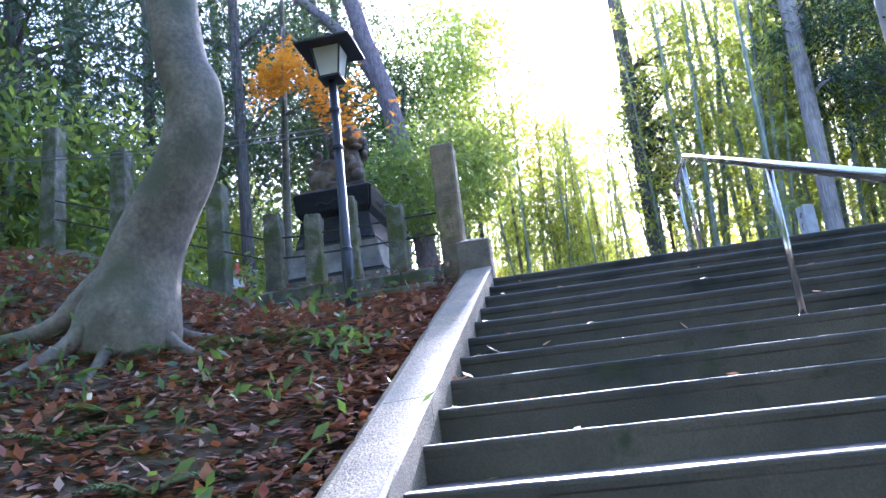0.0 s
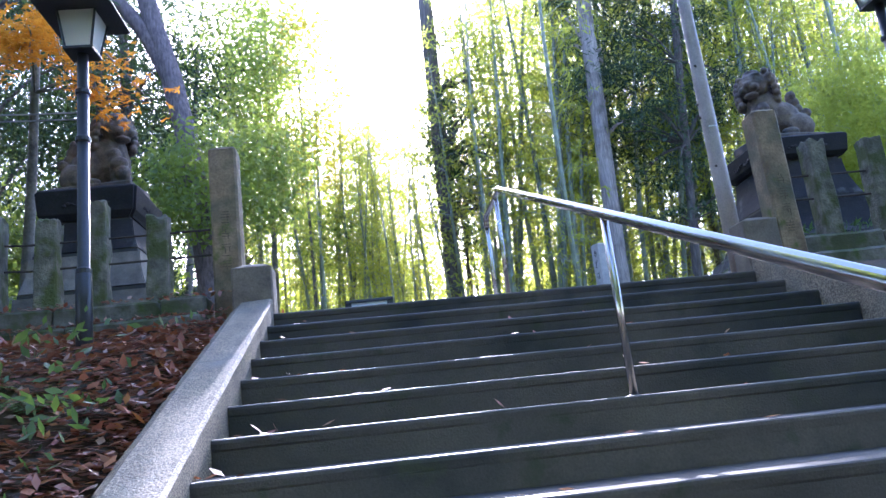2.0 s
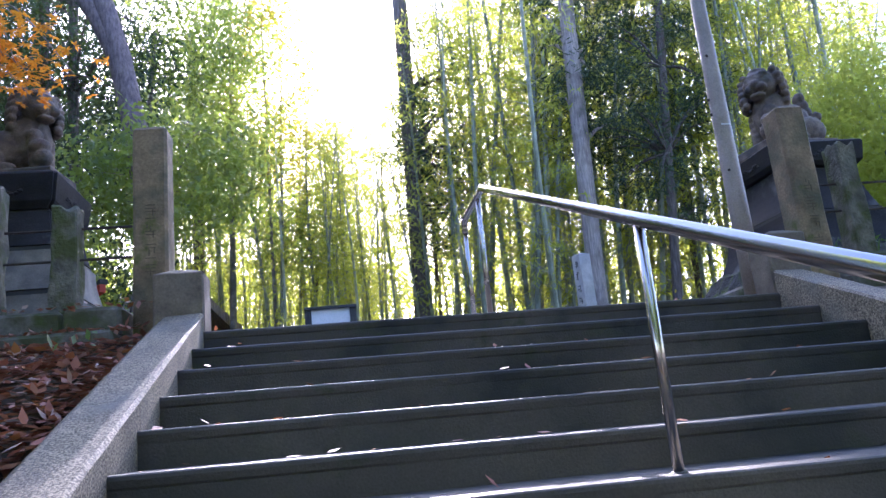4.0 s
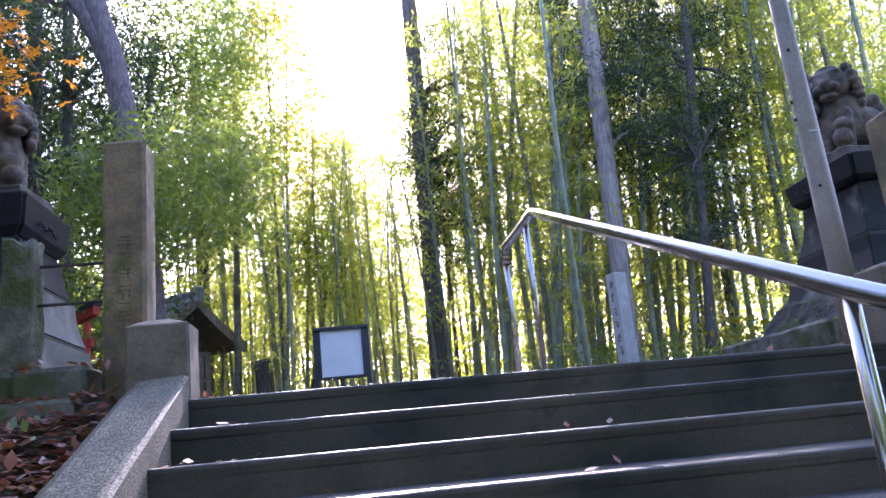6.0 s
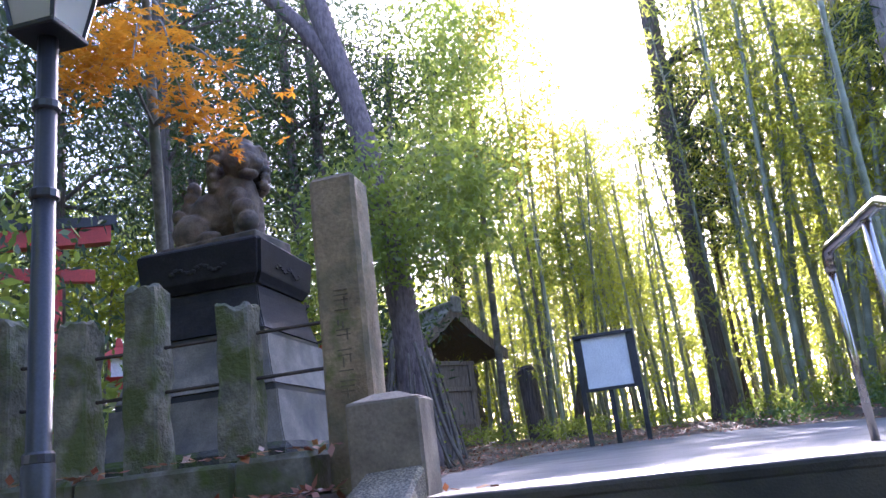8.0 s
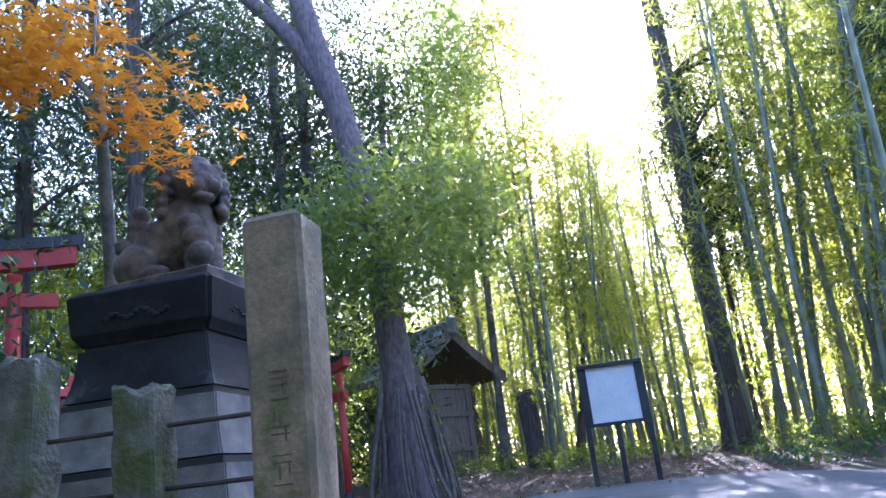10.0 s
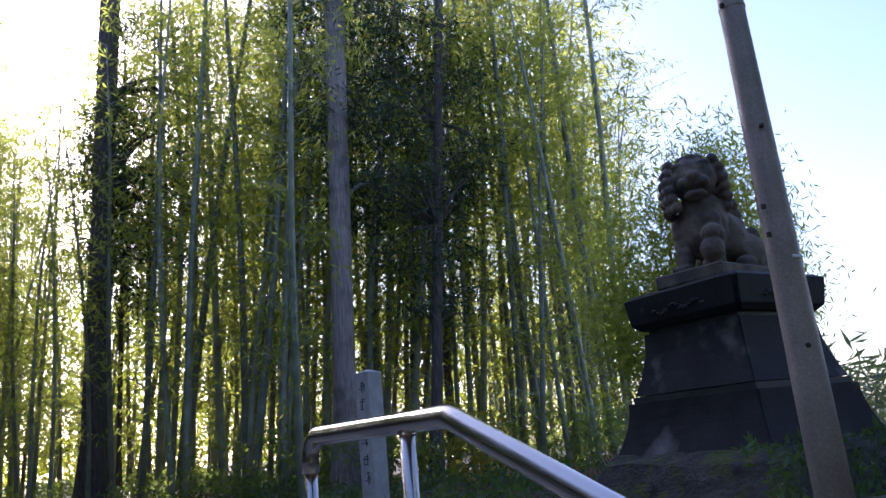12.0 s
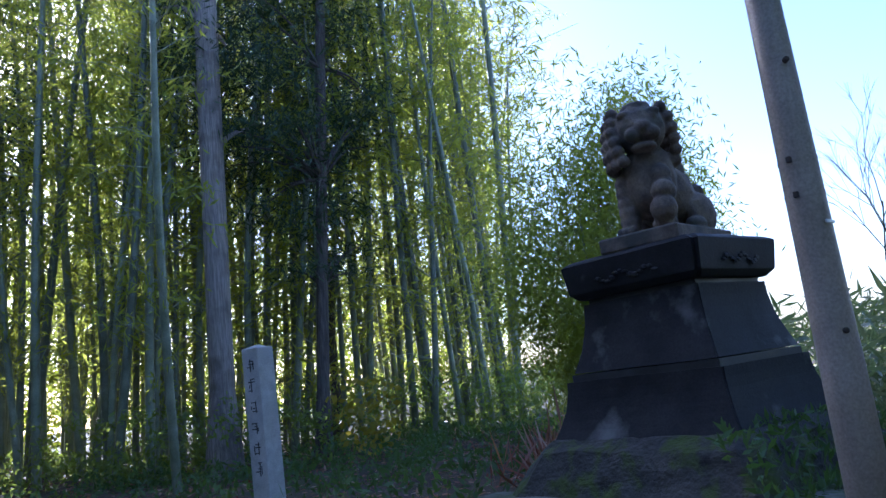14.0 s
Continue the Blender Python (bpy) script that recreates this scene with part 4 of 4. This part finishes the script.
        cc = np.array((cx, cy, cz)) + d * rng.uniform(0.35, 1, (count, 1)) ** 0.6 * np.array((rx, ry, rz))
        for i in range(limbs):
            c = Vector(cc[i % count])
            j = min(range(n), key=lambda q: abs(pts[q].z - (c.z - 0.25 * (c - pts[q]).length)))
            j = max(j, int(n * limb_from))
            s = pts[j]
            r = min(radii[j] * 0.35, 0.09)
            part("limb", tube(bmesh.new(), bend([s, s + (c - s) * 0.5 + Vector((0, 0, 0.12 * (c - s).length)), c], 4), [r * (1 - 0.09 * q) for q in range(9)], 6), mat, ob, smooth=True)
        c = clumps(rng, cc, clump, per)
        along = rng.normal(size=c.shape)
        along[:, 2] += droop
        leaves("crown", c, along, rng.uniform(0.7, 1.3, len(c)) * leaf, width, crown_mat, ob, rng=rng)
    return ob


FEATHER = (0.34, 0.34, 0.10)
tree("cedar_tree", "tall straight cedar with dark reddish bark", (3.66, 18.1, 0.3), (3.9, 18.1, 15), 0.31, 0.25, M_BARK, M_LEAF_CEDAR, ((4.9, 18.6, 9.5), (1.5, 1.5, 5.0), 120), FEATHER, 85, 0.22, 0.14, 21, droop=-0.5, limbs=24, limb_from=0.3)
tree("cedar_tree", "slender dark cedar beside a taller one", (4.35, 18.9, 0.3), (4.4, 18.9, 12), 0.09, 0.04, M_BARK, M_LEAF_CEDAR, ((4.3, 18.7, 7.5), (1.1, 1.0, 3.6), 80), FEATHER, 85, 0.22, 0.14, 36, droop=-0.5, limbs=20)
# brighter scrub leaf colour gives this tree its sunlit look
tree("evergreen_tree", "young tree beside the gate, its sunlit look put into pale green leaf colour", (-9.6, 10.9, 0.3), (-9.2, 10.9, 5.2), 0.07, 0.02, M_SMOOTHBARK, M_LEAF_SCRUB, ((-8.9, 10.7, 4.6), (1.6, 1.2, 1.0), 40), (0.35, 0.35, 0.1), 60, 0.16, 0.4, 37, limbs=14)
tree("cedar_tree", "tall straight cedar with pale furrowed bark", (7.2, 12.1, 0.1), (7.75, 12.0, 16), 0.25, 0.19, M_PALEBARK, M_LEAF_CEDAR, ((8.1, 12.9, 9.5), (1.5, 1.2, 4.2), 90), FEATHER, 85, 0.22, 0.14, 22, droop=-0.5, limbs=20)
tree("cedar_tree", "slender dark cedar among bamboo", (8.95, 11.8, 0.1), (10.6, 11.8, 15), 0.15, 0.09, M_BARK, M_LEAF_CEDAR, ((9.5, 12.2, 7.4), (1.9, 1.3, 4.6), 105), FEATHER, 85, 0.22, 0.14, 23, droop=-0.5, limbs=40, limb_from=0.2)
tree("cedar_tree", "slender dark cedar among bamboo", (10.9, 14.2, 0.1), (11.3, 14.2, 15), 0.14, 0.08, M_BARK, M_LEAF_CEDAR, ((11.0, 14.2, 8.4), (1.7, 1.4, 4.6), 70), FEATHER, 85, 0.22, 0.14, 25, droop=-0.5, limbs=30, limb_from=0.2)
tree("leaning_tree", "old leaning tree with reddish bark and a forked top", (-2.35, 9.1, 0.2), (-3.9, 9.1, 11), 0.27, 0.2, M_PURPLEBARK, None, None, 0, 0, 0, 0, 24,
     lean=((-2.35, 9.1, 2.4), (-2.6, 9.1, 4.9), (-2.97, 9.1, 7.0), (-3.3, 9.1, 8.3)), flare=0.5)
fork = bpy.data.objects["leaning_tree"]
part("fork", tube(bmesh.new(), bend([(-2.95, 9.1, 6.9), (-3.5, 9.1, 8.1), (-4.2, 9.1, 9.1), (-5.2, 9.1, 10.2)], 5), [0.2 - 0.006 * i for i in range(16)], 12), M_PURPLEBARK, fork, smooth=True)
r2 = random.Random(4)
for i in range(22):
    a = r2.uniform(0, 6.28)
    p = Vector((-2.35 + 0.27 * math.cos(a), 9.0 + 0.3 * math.sin(a), r2.uniform(0.9, 2.2)))
    q = Vector((-2.3 + r2.uniform(0.4, 0.75) * math.cos(a), 9.0 + r2.uniform(0.4, 0.7) * math.sin(a), 0.02))
    part("aerial_root", tube(bmesh.new(), bend([p, (p + q) / 2 + Vector((r2.uniform(-.1, .1), r2.uniform(-.1, .1), -.2)), q], 5), [r2.uniform(0.015, 0.04)] * 11, 5), M_ROPE, fork, smooth=True)

# evergreen shrubs and broadleaf trees behind the left pedestal
tree("evergreen_tree", "dense broadleaf evergreen with glossy leaves", (-2.7, 9.9, 0.1), (-2.2, 9.0, 4.0), 0.12, 0.04, M_SMOOTHBARK, M_LEAF_BROAD, ((-1.95, 8.4, 4.2), (1.75, 1.1, 1.35), 85), (0.36, 0.36, 0.2), 70, 0.14, 0.45, 31)
tree("evergreen_tree", "broadleaf evergreen lit through from behind", (-4.2, 14.5, 0.3), (-3.6, 15, 11), 0.2, 0.06, M_SMOOTHBARK, M_LEAF_BROAD, ((-2.6, 15.5, 9.0), (1.9, 2, 4.2), 130), 0.45, 75, 0.16, 0.45, 32)
tree("evergreen_tree", "gnarled broadleaf evergreen beside the bamboo", (-0.4, 21.5, 0.4), (0.5, 21.5, 5.2), 0.2, 0.06, M_BARK, M_LEAF_BROAD, ((-0.2, 21.5, 6.2), (1.7, 1.4, 1.6), 60), 0.4, 60, 0.18, 0.4, 33, lean=((-0.1, 21.5, 2.0),))
# yellow leaf colour of these two crowns stands in for sun shining through
tree("evergreen_tree", "broadleaf tree beside the cedar, sun glow put into its yellow leaf colour", (4.9, 20.6, 0.3), (4.7, 20.6, 10), 0.1, 0.03, M_SMOOTHBARK, M_LEAF_YELLOW, ((4.6, 20.4, 9.4), (1.0, 1.0, 3.2), 40), 0.38, 60, 0.15, 0.4, 34, limbs=16)
tree("evergreen_tree", "broadleaf tree beside the cedar, sun glow put into its yellow leaf colour", (-0.9, 19.0, 0.3), (-0.9, 19.0, 14.0), 0.1, 0.03, M_SMOOTHBARK, M_LEAF_YELLOW, ((-0.6, 18.6, 11.0), (1.7, 1.3, 4.6), 90), 0.3, 60, 0.15, 0.4, 35, limbs=16)
for i, (x, y, r, z) in enumerate(((-5.75, 13.2, 0.17, 9), (-5.2, 13.6, 0.2, 9), (-3.9, 23.8, 0.34, 10), (-8.6, 13.4, 0.15, 9), (-7.3, 17, 0.25, 9), (-10.5, 16, 0.28, 9), (-9.2, 9.2, 0.22, 8),
                                  (-8.25, 3.2, 0.24, 7.5), (-12, 10, 0.3, 8), (-11.8, 6.6, 0.26, 8), (-6.4, 8.5, 0.2, 9.0), (-13.5, 2.5, 0.3, 8), (-9, -1.5, 0.3, 8))):
    tree("cedar_tree", "tall dark cedar in the wood behind the shrine", (x, y, 0.3), (x - 0.2, y, 16), r, r * 0.55, M_BARK, M_LEAF_CEDAR, ((x, y + 0.3, z + 1.5), (2.6, 2.3, 5.0), 110), (0.5, 0.5, 0.2), 95, 0.17, 0.22, 50 + i, limbs=26, droop=-0.5)
for i, (x, y, z, rx, rz) in enumerate(((-6.0, 12, 3.2, 2.2, 2.2), (-9.5, 12.5, 3.5, 2.6, 2.6), (-14.5, 16.5, 6.5, 3.0, 3.2), (-12.8, 10.5, 4, 2.5, 2.6), (-10.5, 2.5, 4, 2.2, 2.5), (-8.2, 20.5, 5, 2.6, 3), (-12.5, -2, 4, 2.4, 2.6),
                                       # last two are added to hide the large gate from the camera's start
                                       (-6.2, 23.5, 6.5, 3.2, 4.5), (-12, 18, 6, 3, 4), (-7.3, 1.7, 2.7, 1.5, 1.9), (-6.2, 2.9, 2.3, 1.2, 1.6))):
    tree("evergreen_tree", "leafy evergreen understorey tree in the shaded wood", (x, y, 0.3), (x + 0.3, y, z + 0.5), 0.11, 0.04, M_SMOOTHBARK, M_LEAF_BROAD, ((x, y, z), (rx, rx * 0.8, rz), 80), 0.4, 60, 0.17, 0.45, 80 + i)

tree("evergreen_tree", "broadleaf evergreen lit through from behind", (-2.4, 20.0, 0.3), (-2.0, 19.6, 15), 0.2, 0.06, M_SMOOTHBARK, M_LEAF_BROAD, ((-2.0, 19.6, 11.8), (2.1, 1.6, 4.8), 130), (0.5, 0.5, 0.3), 70, 0.17, 0.45, 38, limbs=26)

# big rooted tree on the bank
tree("rooted_tree", "smooth grey-barked tree leaning over the bank on spreading roots", (-2.45, -2.5, -0.55), (-2.3, -2.4, 5.5), 0.26, 0.19, M_SMOOTHBARK, None, None, 0, 0, 0, 0, 41,
     lean=((-2.28, -2.5, 0.1), (-1.93, -2.5, 0.75), (-1.86, -2.5, 1.25), (-2.03, -2.48, 2.0)), flare=0.55)
big = bpy.data.objects["rooted_tree"]
for i, (dx, dy, s) in enumerate(((-1.0, -0.35, 1.0), (-0.35, -0.75, 0.9), (0.1, -0.65, 0.7), (0.65, -0.1, 0.8), (-0.9, 0.4, 0.8), (0.5, 0.5, 0.6))):
    e = Vector((-2.45 + dx * 1.15, -2.5 + dy * 1.1, 0))
    e.z = ground_z(e.x, e.y) - 0.04
    m = Vector((-2.45 + dx * 0.55, -2.5 + dy * 0.5, 0))
    m.z = ground_z(m.x, m.y) + 0.09
    part("root", tube(bmesh.new(), bend([(-2.43, -2.5, 0.0), (-2.45 + dx * 0.25, -2.5 + dy * 0.25, -0.22), m, e], 5), [0.15 * s * (1 - 0.05 * q) for q in range(16)], 9), M_SMOOTHBARK, big, smooth=True)

# maple branch with orange leaves over the left lion
rng2 = np.random.default_rng(7)
maple = thing("maple_branch_tree", "slender maple whose drooping branches carry orange autumn leaves", "tree")
stem = bend([(-3.9, 4.2, 0.3), (-3.7, 4.0, 2.2), (-3.3, 3.2, 4.2), (-3.0, 2.6, 5.6)], 6)
part("trunk", tube(bmesh.new(), stem, [0.09 - 0.003 * i for i in range(len(stem))], 8), M_SMOOTHBARK, maple, smooth=True)
pads = []
for i in range(16):
    tip = Vector((rng2.uniform(-3.1, -1.25), rng2.uniform(0.9, 2.1), 0))
    tip.z = 2.72 + (-1.2 - tip.x) * 0.48 + rng2.normal() * 0.14
    p0 = Vector(stem[11 + i % 6])
    mid = p0 + (tip - p0) * 0.55 + Vector((0, 0, 0.25))
    curve = bend([p0, mid, tip], 5)
    part("branch", tube(bmesh.new(), curve, [0.02 - 0.0016 * q for q in range(11)], 5), M_SMOOTHBARK, maple)
    pads += [np.array(curve[k]) for k in (6, 7, 8, 9, 10)]
c = clumps(rng2, pads, (0.13, 0.13, 0.06), 9)
stars_c, stars_d = [], []
for p in c:
    a0 = rng2.uniform(0, 6.28)
    tilt = rng2.normal(size=3) * 0.35
    for k in range(5):
        a = a0 + (k - 2) * 0.82
        stars_c.append(p)
        stars_d.append((math.cos(a), math.sin(a), tilt[0] * math.cos(a) + tilt[1] * math.sin(a) - 0.15))
leaves("foliage", np.array(stars_c), np.array(stars_d), 0.075, 0.34, M_LEAF_MAPLE, maple, "orange star-shaped maple leaves", rng2, 0.8)

# right of the grove: tuft behind the pedestal, bare sapling, bamboo grass
for i, (x, y, z, rx, rz) in enumerate(((9.2, 5.6, 2.5, 1.2, 1.6), (10.6, 6.2, 2.2, 1.3, 1.6), (10.9, 6.4, 1.2, 0.8, 1.0), (9.5, 4.8, 2.9, 0.85, 1.75))):
    tree("bamboo_clump", "bushy young bamboo behind the lion pedestal", (x, y, 0), (x + 0.2, y, z + 0.8), 0.03, 0.015, M_CULM, M_LEAF_BAMBOO, ((x, y, z), (rx, rx, rz), 130), 0.26, 120, 0.11, 0.2, 120 + i, droop=-0.6, category="bamboo")
bare = thing("bare_sapling", "leafless grey sapling with fine upward twigs", "tree")
r3 = random.Random(3)
bm = bmesh.new()


def twig(p, d, length, r, level):
    q = p + d * length
    tube(bm, [p, (p + q) / 2 + Vector((r3.uniform(-.05, .05),) * 3) * length, q], [r, r * 0.8, r * 0.6], 5, False)
    if level:
        for _ in range(3 if level > 1 else 4):
            nd = (d + Vector((r3.uniform(-.7, .7), r3.uniform(-.7, .7), r3.uniform(-.1, .5)))).normalized()
            twig(p + (q - p) * r3.uniform(0.45, 1), nd, length * 0.66, r * 0.55, level - 1)


twig(Vector((12.2, 3.1, -0.2)), Vector((0.05, 0, 1)), 1.95, 0.03, 5)
tagged(part("twig_mass", bm, M_SMOOTHBARK, bare), kind="stuff")


def undergrowth(name, label, n, region, mat, size, width, height, seed, per=26, droop=0.2, keep=None, spread=(0.16, 0.16, 0.09)):
    rng = np.random.default_rng(seed)
    cen = []
    while len(cen) < n:
        x, y = rng.uniform(region[0], region[1]), rng.uniform(region[2], region[3])
        if keep and not keep(x, y):
            continue
        cen.append((x, y, ground_z(x, y) + rng.uniform(0.05, height)))
    c = clumps(rng, cen, spread, per)
    d = rng.normal(size=c.shape)
    d[:, 2] += droop
    return tagged(leaves(name, c, d, rng.uniform(0.6, 1.3, len(c)) * size, width, mat, rng=rng), label, "plants", kind="stuff")


undergrowth("bamboo_grass", "low bamboo grass and shrubs on the slope", 560, (9, 26, -3, 9), M_LEAF_GRASS, 0.3, 0.14, 1.5, 201, 17, -0.1, lambda x, y: math.degrees(math.atan2(x - 1.3, y + 0.7)) > 56)
undergrowth("bamboo_grass", "pale glaucous bamboo grass behind the lion pedestal", 300, (7.9, 13, -1.5, 4.8), M_LEAF_GRASS, 0.3, 0.13, 1.35, 216, 17, 0.0, lambda x, y: math.degrees(math.atan2(x - 1.3, y + 0.7)) > 59)
undergrowth("wood_interior", "dense dark foliage of the wood beyond the bank", 420, (-17, -6.8, -5, 9), M_LEAF_CEDAR, 0.26, 0.26, 10, 217, 85, -0.4, None, (0.7, 0.7, 0.28))
undergrowth("shrubs", "dark shrubs and ferns along the grove edge", 520, (4.5, 18, 7.2, 14.5), M_LEAF_BROAD, 0.12, 0.4, 1.25, 202, 30, 0.3, lambda x, y: y > front_line(x) - 1.6)
undergrowth("undergrowth", "low green plants at the foot of the bamboo", 420, (-6, 8, 12.5, 24), M_LEAF_BROAD, 0.12, 0.4, 0.45, 203, 30, 0.3, lambda x, y: y > front_line(x) - 0.8)
undergrowth("yellow_shrub", "small shrub with yellow autumn leaves", 26, (8.4, 9.3, 9.8, 10.5), M_LEAF_YELLOW, 0.14, 0.6, 1.3, 204, 12, -0.2)
undergrowth("yellow_backlit_scrub", "sunlit yellow-green scrub behind the bamboo", 1150, (-26, 36, 33, 42), M_LEAF_SCRUB, 0.34, 0.4, 8.5, 205, 70, -0.2, None, (0.9, 0.6, 0.5))
undergrowth("far_wood", "dark evergreen wood far behind the shrine", 420, (-30, -6, 24, 33), M_LEAF_CEDAR, 0.5, 0.3, 15, 211, 60, -0.3, lambda x, y: x < -5.5 - (y - 24) * 0.3, (0.9, 0.9, 0.45))
undergrowth("wood_depth", "dense dark evergreen foliage in the wood behind the lion", 520, (-17, -4.2, 12.5, 22), M_LEAF_CEDAR, 0.26, 0.26, 14, 214, 85, -0.5, lambda x, y: x < -3.2 - (y - 9) * 0.12, (0.75, 0.75, 0.28))
undergrowth("shrine_scrub", "sunlit yellow-green bushes behind the small shrine", 260, (-13, -3.5, 23, 27), M_LEAF_SCRUB, 0.22, 0.35, 3.5, 208, 40, -0.1, None, (0.4, 0.4, 0.3))
undergrowth("weeds", "low weeds among fallen leaves beside the landing", 380, (3.2, 13, 4.6, 13.5), M_FERN, 0.13, 0.35, 0.22, 209, 18, 0.5, lambda x, y: x > 4.8 or y > 11)
undergrowth("dry_stalks", "clump of reddish brown dry stalks beside the pedestal", 26, (6.6, 7.6, 4.2, 4.9), M_LITTER, 0.4, 0.06, 0.25, 210, 14, 1.6)
undergrowth("ivy", "ivy and weeds among the leaf litter", 110, (-5, -0.5, -6.5, -0.6), M_FERN, 0.10, 0.4, 0.16, 206, 12, 0.4)
undergrowth("wood_edge_plants", "dark evergreen undergrowth at the edge of the wood", 380, (-12, -3.6, 0.8, 9), M_LEAF_BROAD, 0.14, 0.45, 1.2, 207, 26, 0.2)

rng4 = np.random.default_rng(17)
n = 30000
px, py = -0.37 - 5.5 * rng4.random(n) ** 1.3, rng4.uniform(-8, -0.03, n)
pc = np.array([(x, y, ground_z(x, y) + 0.012 + 0.03 * rng4.random()) for x, y in zip(px, py)])
d = rng4.normal(size=(n, 3)) * (1, 1, 0.25)
tagged(leaves("leaf_litter", pc, d, rng4.uniform(0.05, 0.11, n), 0.62, M_LITTER, rng=rng4, flat=0.75), "fallen brown and reddish leaves on the bank", "leaves", kind="stuff")
n = 16000
px, py = rng4.uniform(-5, 13, n), rng4.uniform(4, 18, n)
ok = (px > 4.6) | (py > 10.5) | (px < -1.1)
px, py = px[ok], py[ok]
pc = np.array([(x, y, ground_z(x, y) + 0.012) for x, y in zip(px, py)])
tagged(leaves("grove_leaf_litter", pc, rng4.normal(size=(len(px), 3)) * (1, 1, 0.25), rng4.uniform(0.06, 0.12, len(px)), 0.5, M_LITTER, rng=rng4, flat=0.75), "fallen leaves on the ground at the grove edge", "leaves", kind="stuff")
n = 120
ks = rng4.integers(0, 14, n)
pc = np.array([(rng4.uniform(0.02, 4.2) if rng4.random() < 0.6 else rng4.uniform(0.02, 0.35), -TREAD * k + rng4.uniform(0.01, 0.4) ** 1.2, -RISE * k + 0.006) for k in ks])
pc[:, 2] -= FALL * pc[:, 0] - 0.004
tagged(leaves("step_leaves", pc, rng4.normal(size=(n, 3)) * (1, 1, 0.35), rng4.uniform(0.05, 0.09, n), 0.6, M_LITTER, rng=rng4, flat=0.6), "a few fallen maple leaves lying on the steps", "leaves", kind="stuff")


# two slender culms standing in front of the grove
for i, (x, y, k, a) in enumerate(((5.75, 10.6, 2, 40), (11.7, 10.2, 3, 200))):
    copy_thing(kinds[k], Matrix()).matrix_basis = pose(x, y, ground_z(x, y) - 0.05, 3 - i, 2 * i - 4, a)


# ferns on the bank
def fern(x, y, size, seed):
    ob = thing("fern", "green fern with arching fronds on the bank", "fern", "ferns on the bank")
    rng = np.random.default_rng(seed)
    c, d, s = [], [], []
    for f in range(9):
        a = rng.uniform(0, 6.28)
        L = size * rng.uniform(0.7, 1.1)
        for i in range(18):
            u = (i + 1) / 18
            p = np.array((x + math.cos(a) * L * u, y + math.sin(a) * L * u, ground_z(x, y) + L * (0.75 * u - 0.75 * u * u)))
            for side in (-1, 1):
                c.append(p)
                d.append((math.cos(a + side * 1.25), math.sin(a + side * 1.25), -0.25))
                s.append(0.2 * L * (1 - u) ** 0.7 + 0.01)
    leaves("fronds", np.array(c), np.array(d), np.array(s), 0.3, M_FERN, ob, rng=rng, flat=0.85)


for i in range(16):
    fern(-1.0 - rng.random() * 3.2, -1.2 - rng.random() * 4.0, rng.uniform(0.25, 0.45), 300 + i)

# unseen trees behind and beside the steps, added to block sky light
r5 = random.Random(23)
for i, (x, y) in enumerate(((-7.5, -5.5), (-6.5, -10), (-9.5, -14), (10, -14.5), (11, -9.5), (11.5, -5.5), (-11, -7.5), (15.5, -11), (-4, -15), (1.5, -17.5), (6.5, -16.5), (-9, -20), (-1.5, -22), (4.5, -23), (11, -21), (9.5, -12))):
    z = ground_z(x, y)
    tree("evergreen_tree", "unseen tall evergreen added below the steps to dim the sky light", (x, y, z), (x, y, z + 12), 0.22, 0.08, M_BARK, M_LEAF_BROAD, ((x, y, z + 9.5), (3.2, 3.2, 6.5), 150), 0.6, 55, 0.36, 0.45, 400 + i, limbs=12)

n = 500
kx, ky = rng4.uniform(-2.5, -0.4, n), rng4.uniform(-0.02, 0.3, n)
pc = np.array([(x, y, 0.075 if y < 0.17 else 0.285) for x, y in zip(kx, ky) if y < 0.17 or rng4.random() < 0.5])
tagged(leaves("kerb_leaves", pc, rng4.normal(size=(len(pc), 3)) * (1, 1, 0.3), rng4.uniform(0.05, 0.09, len(pc)), 0.6, M_LITTER, rng=rng4, flat=0.6), "red maple leaves fallen on the kerb ledge", "leaves", kind="stuff")

rng6 = np.random.default_rng(61)
n = 700
mx, my = rng6.uniform(5.3, 7.5, n), rng6.uniform(1.5, 1.9, n)
pc = np.array([(x, y, 0.33 + 0.36 * min(max((y - 1.6) / 0.27, 0), 1) + rng6.uniform(0, 0.04)) for x, y in zip(mx, my)])
d = rng6.normal(size=(n, 3))
d[:, 2] += 0.9
tagged(leaves("rock_weeds", pc, d, rng6.uniform(0.05, 0.13, n), 0.28, M_FERN, rng=rng6), "small weeds and moss growing on the boulder mound", "plants", kind="stuff")
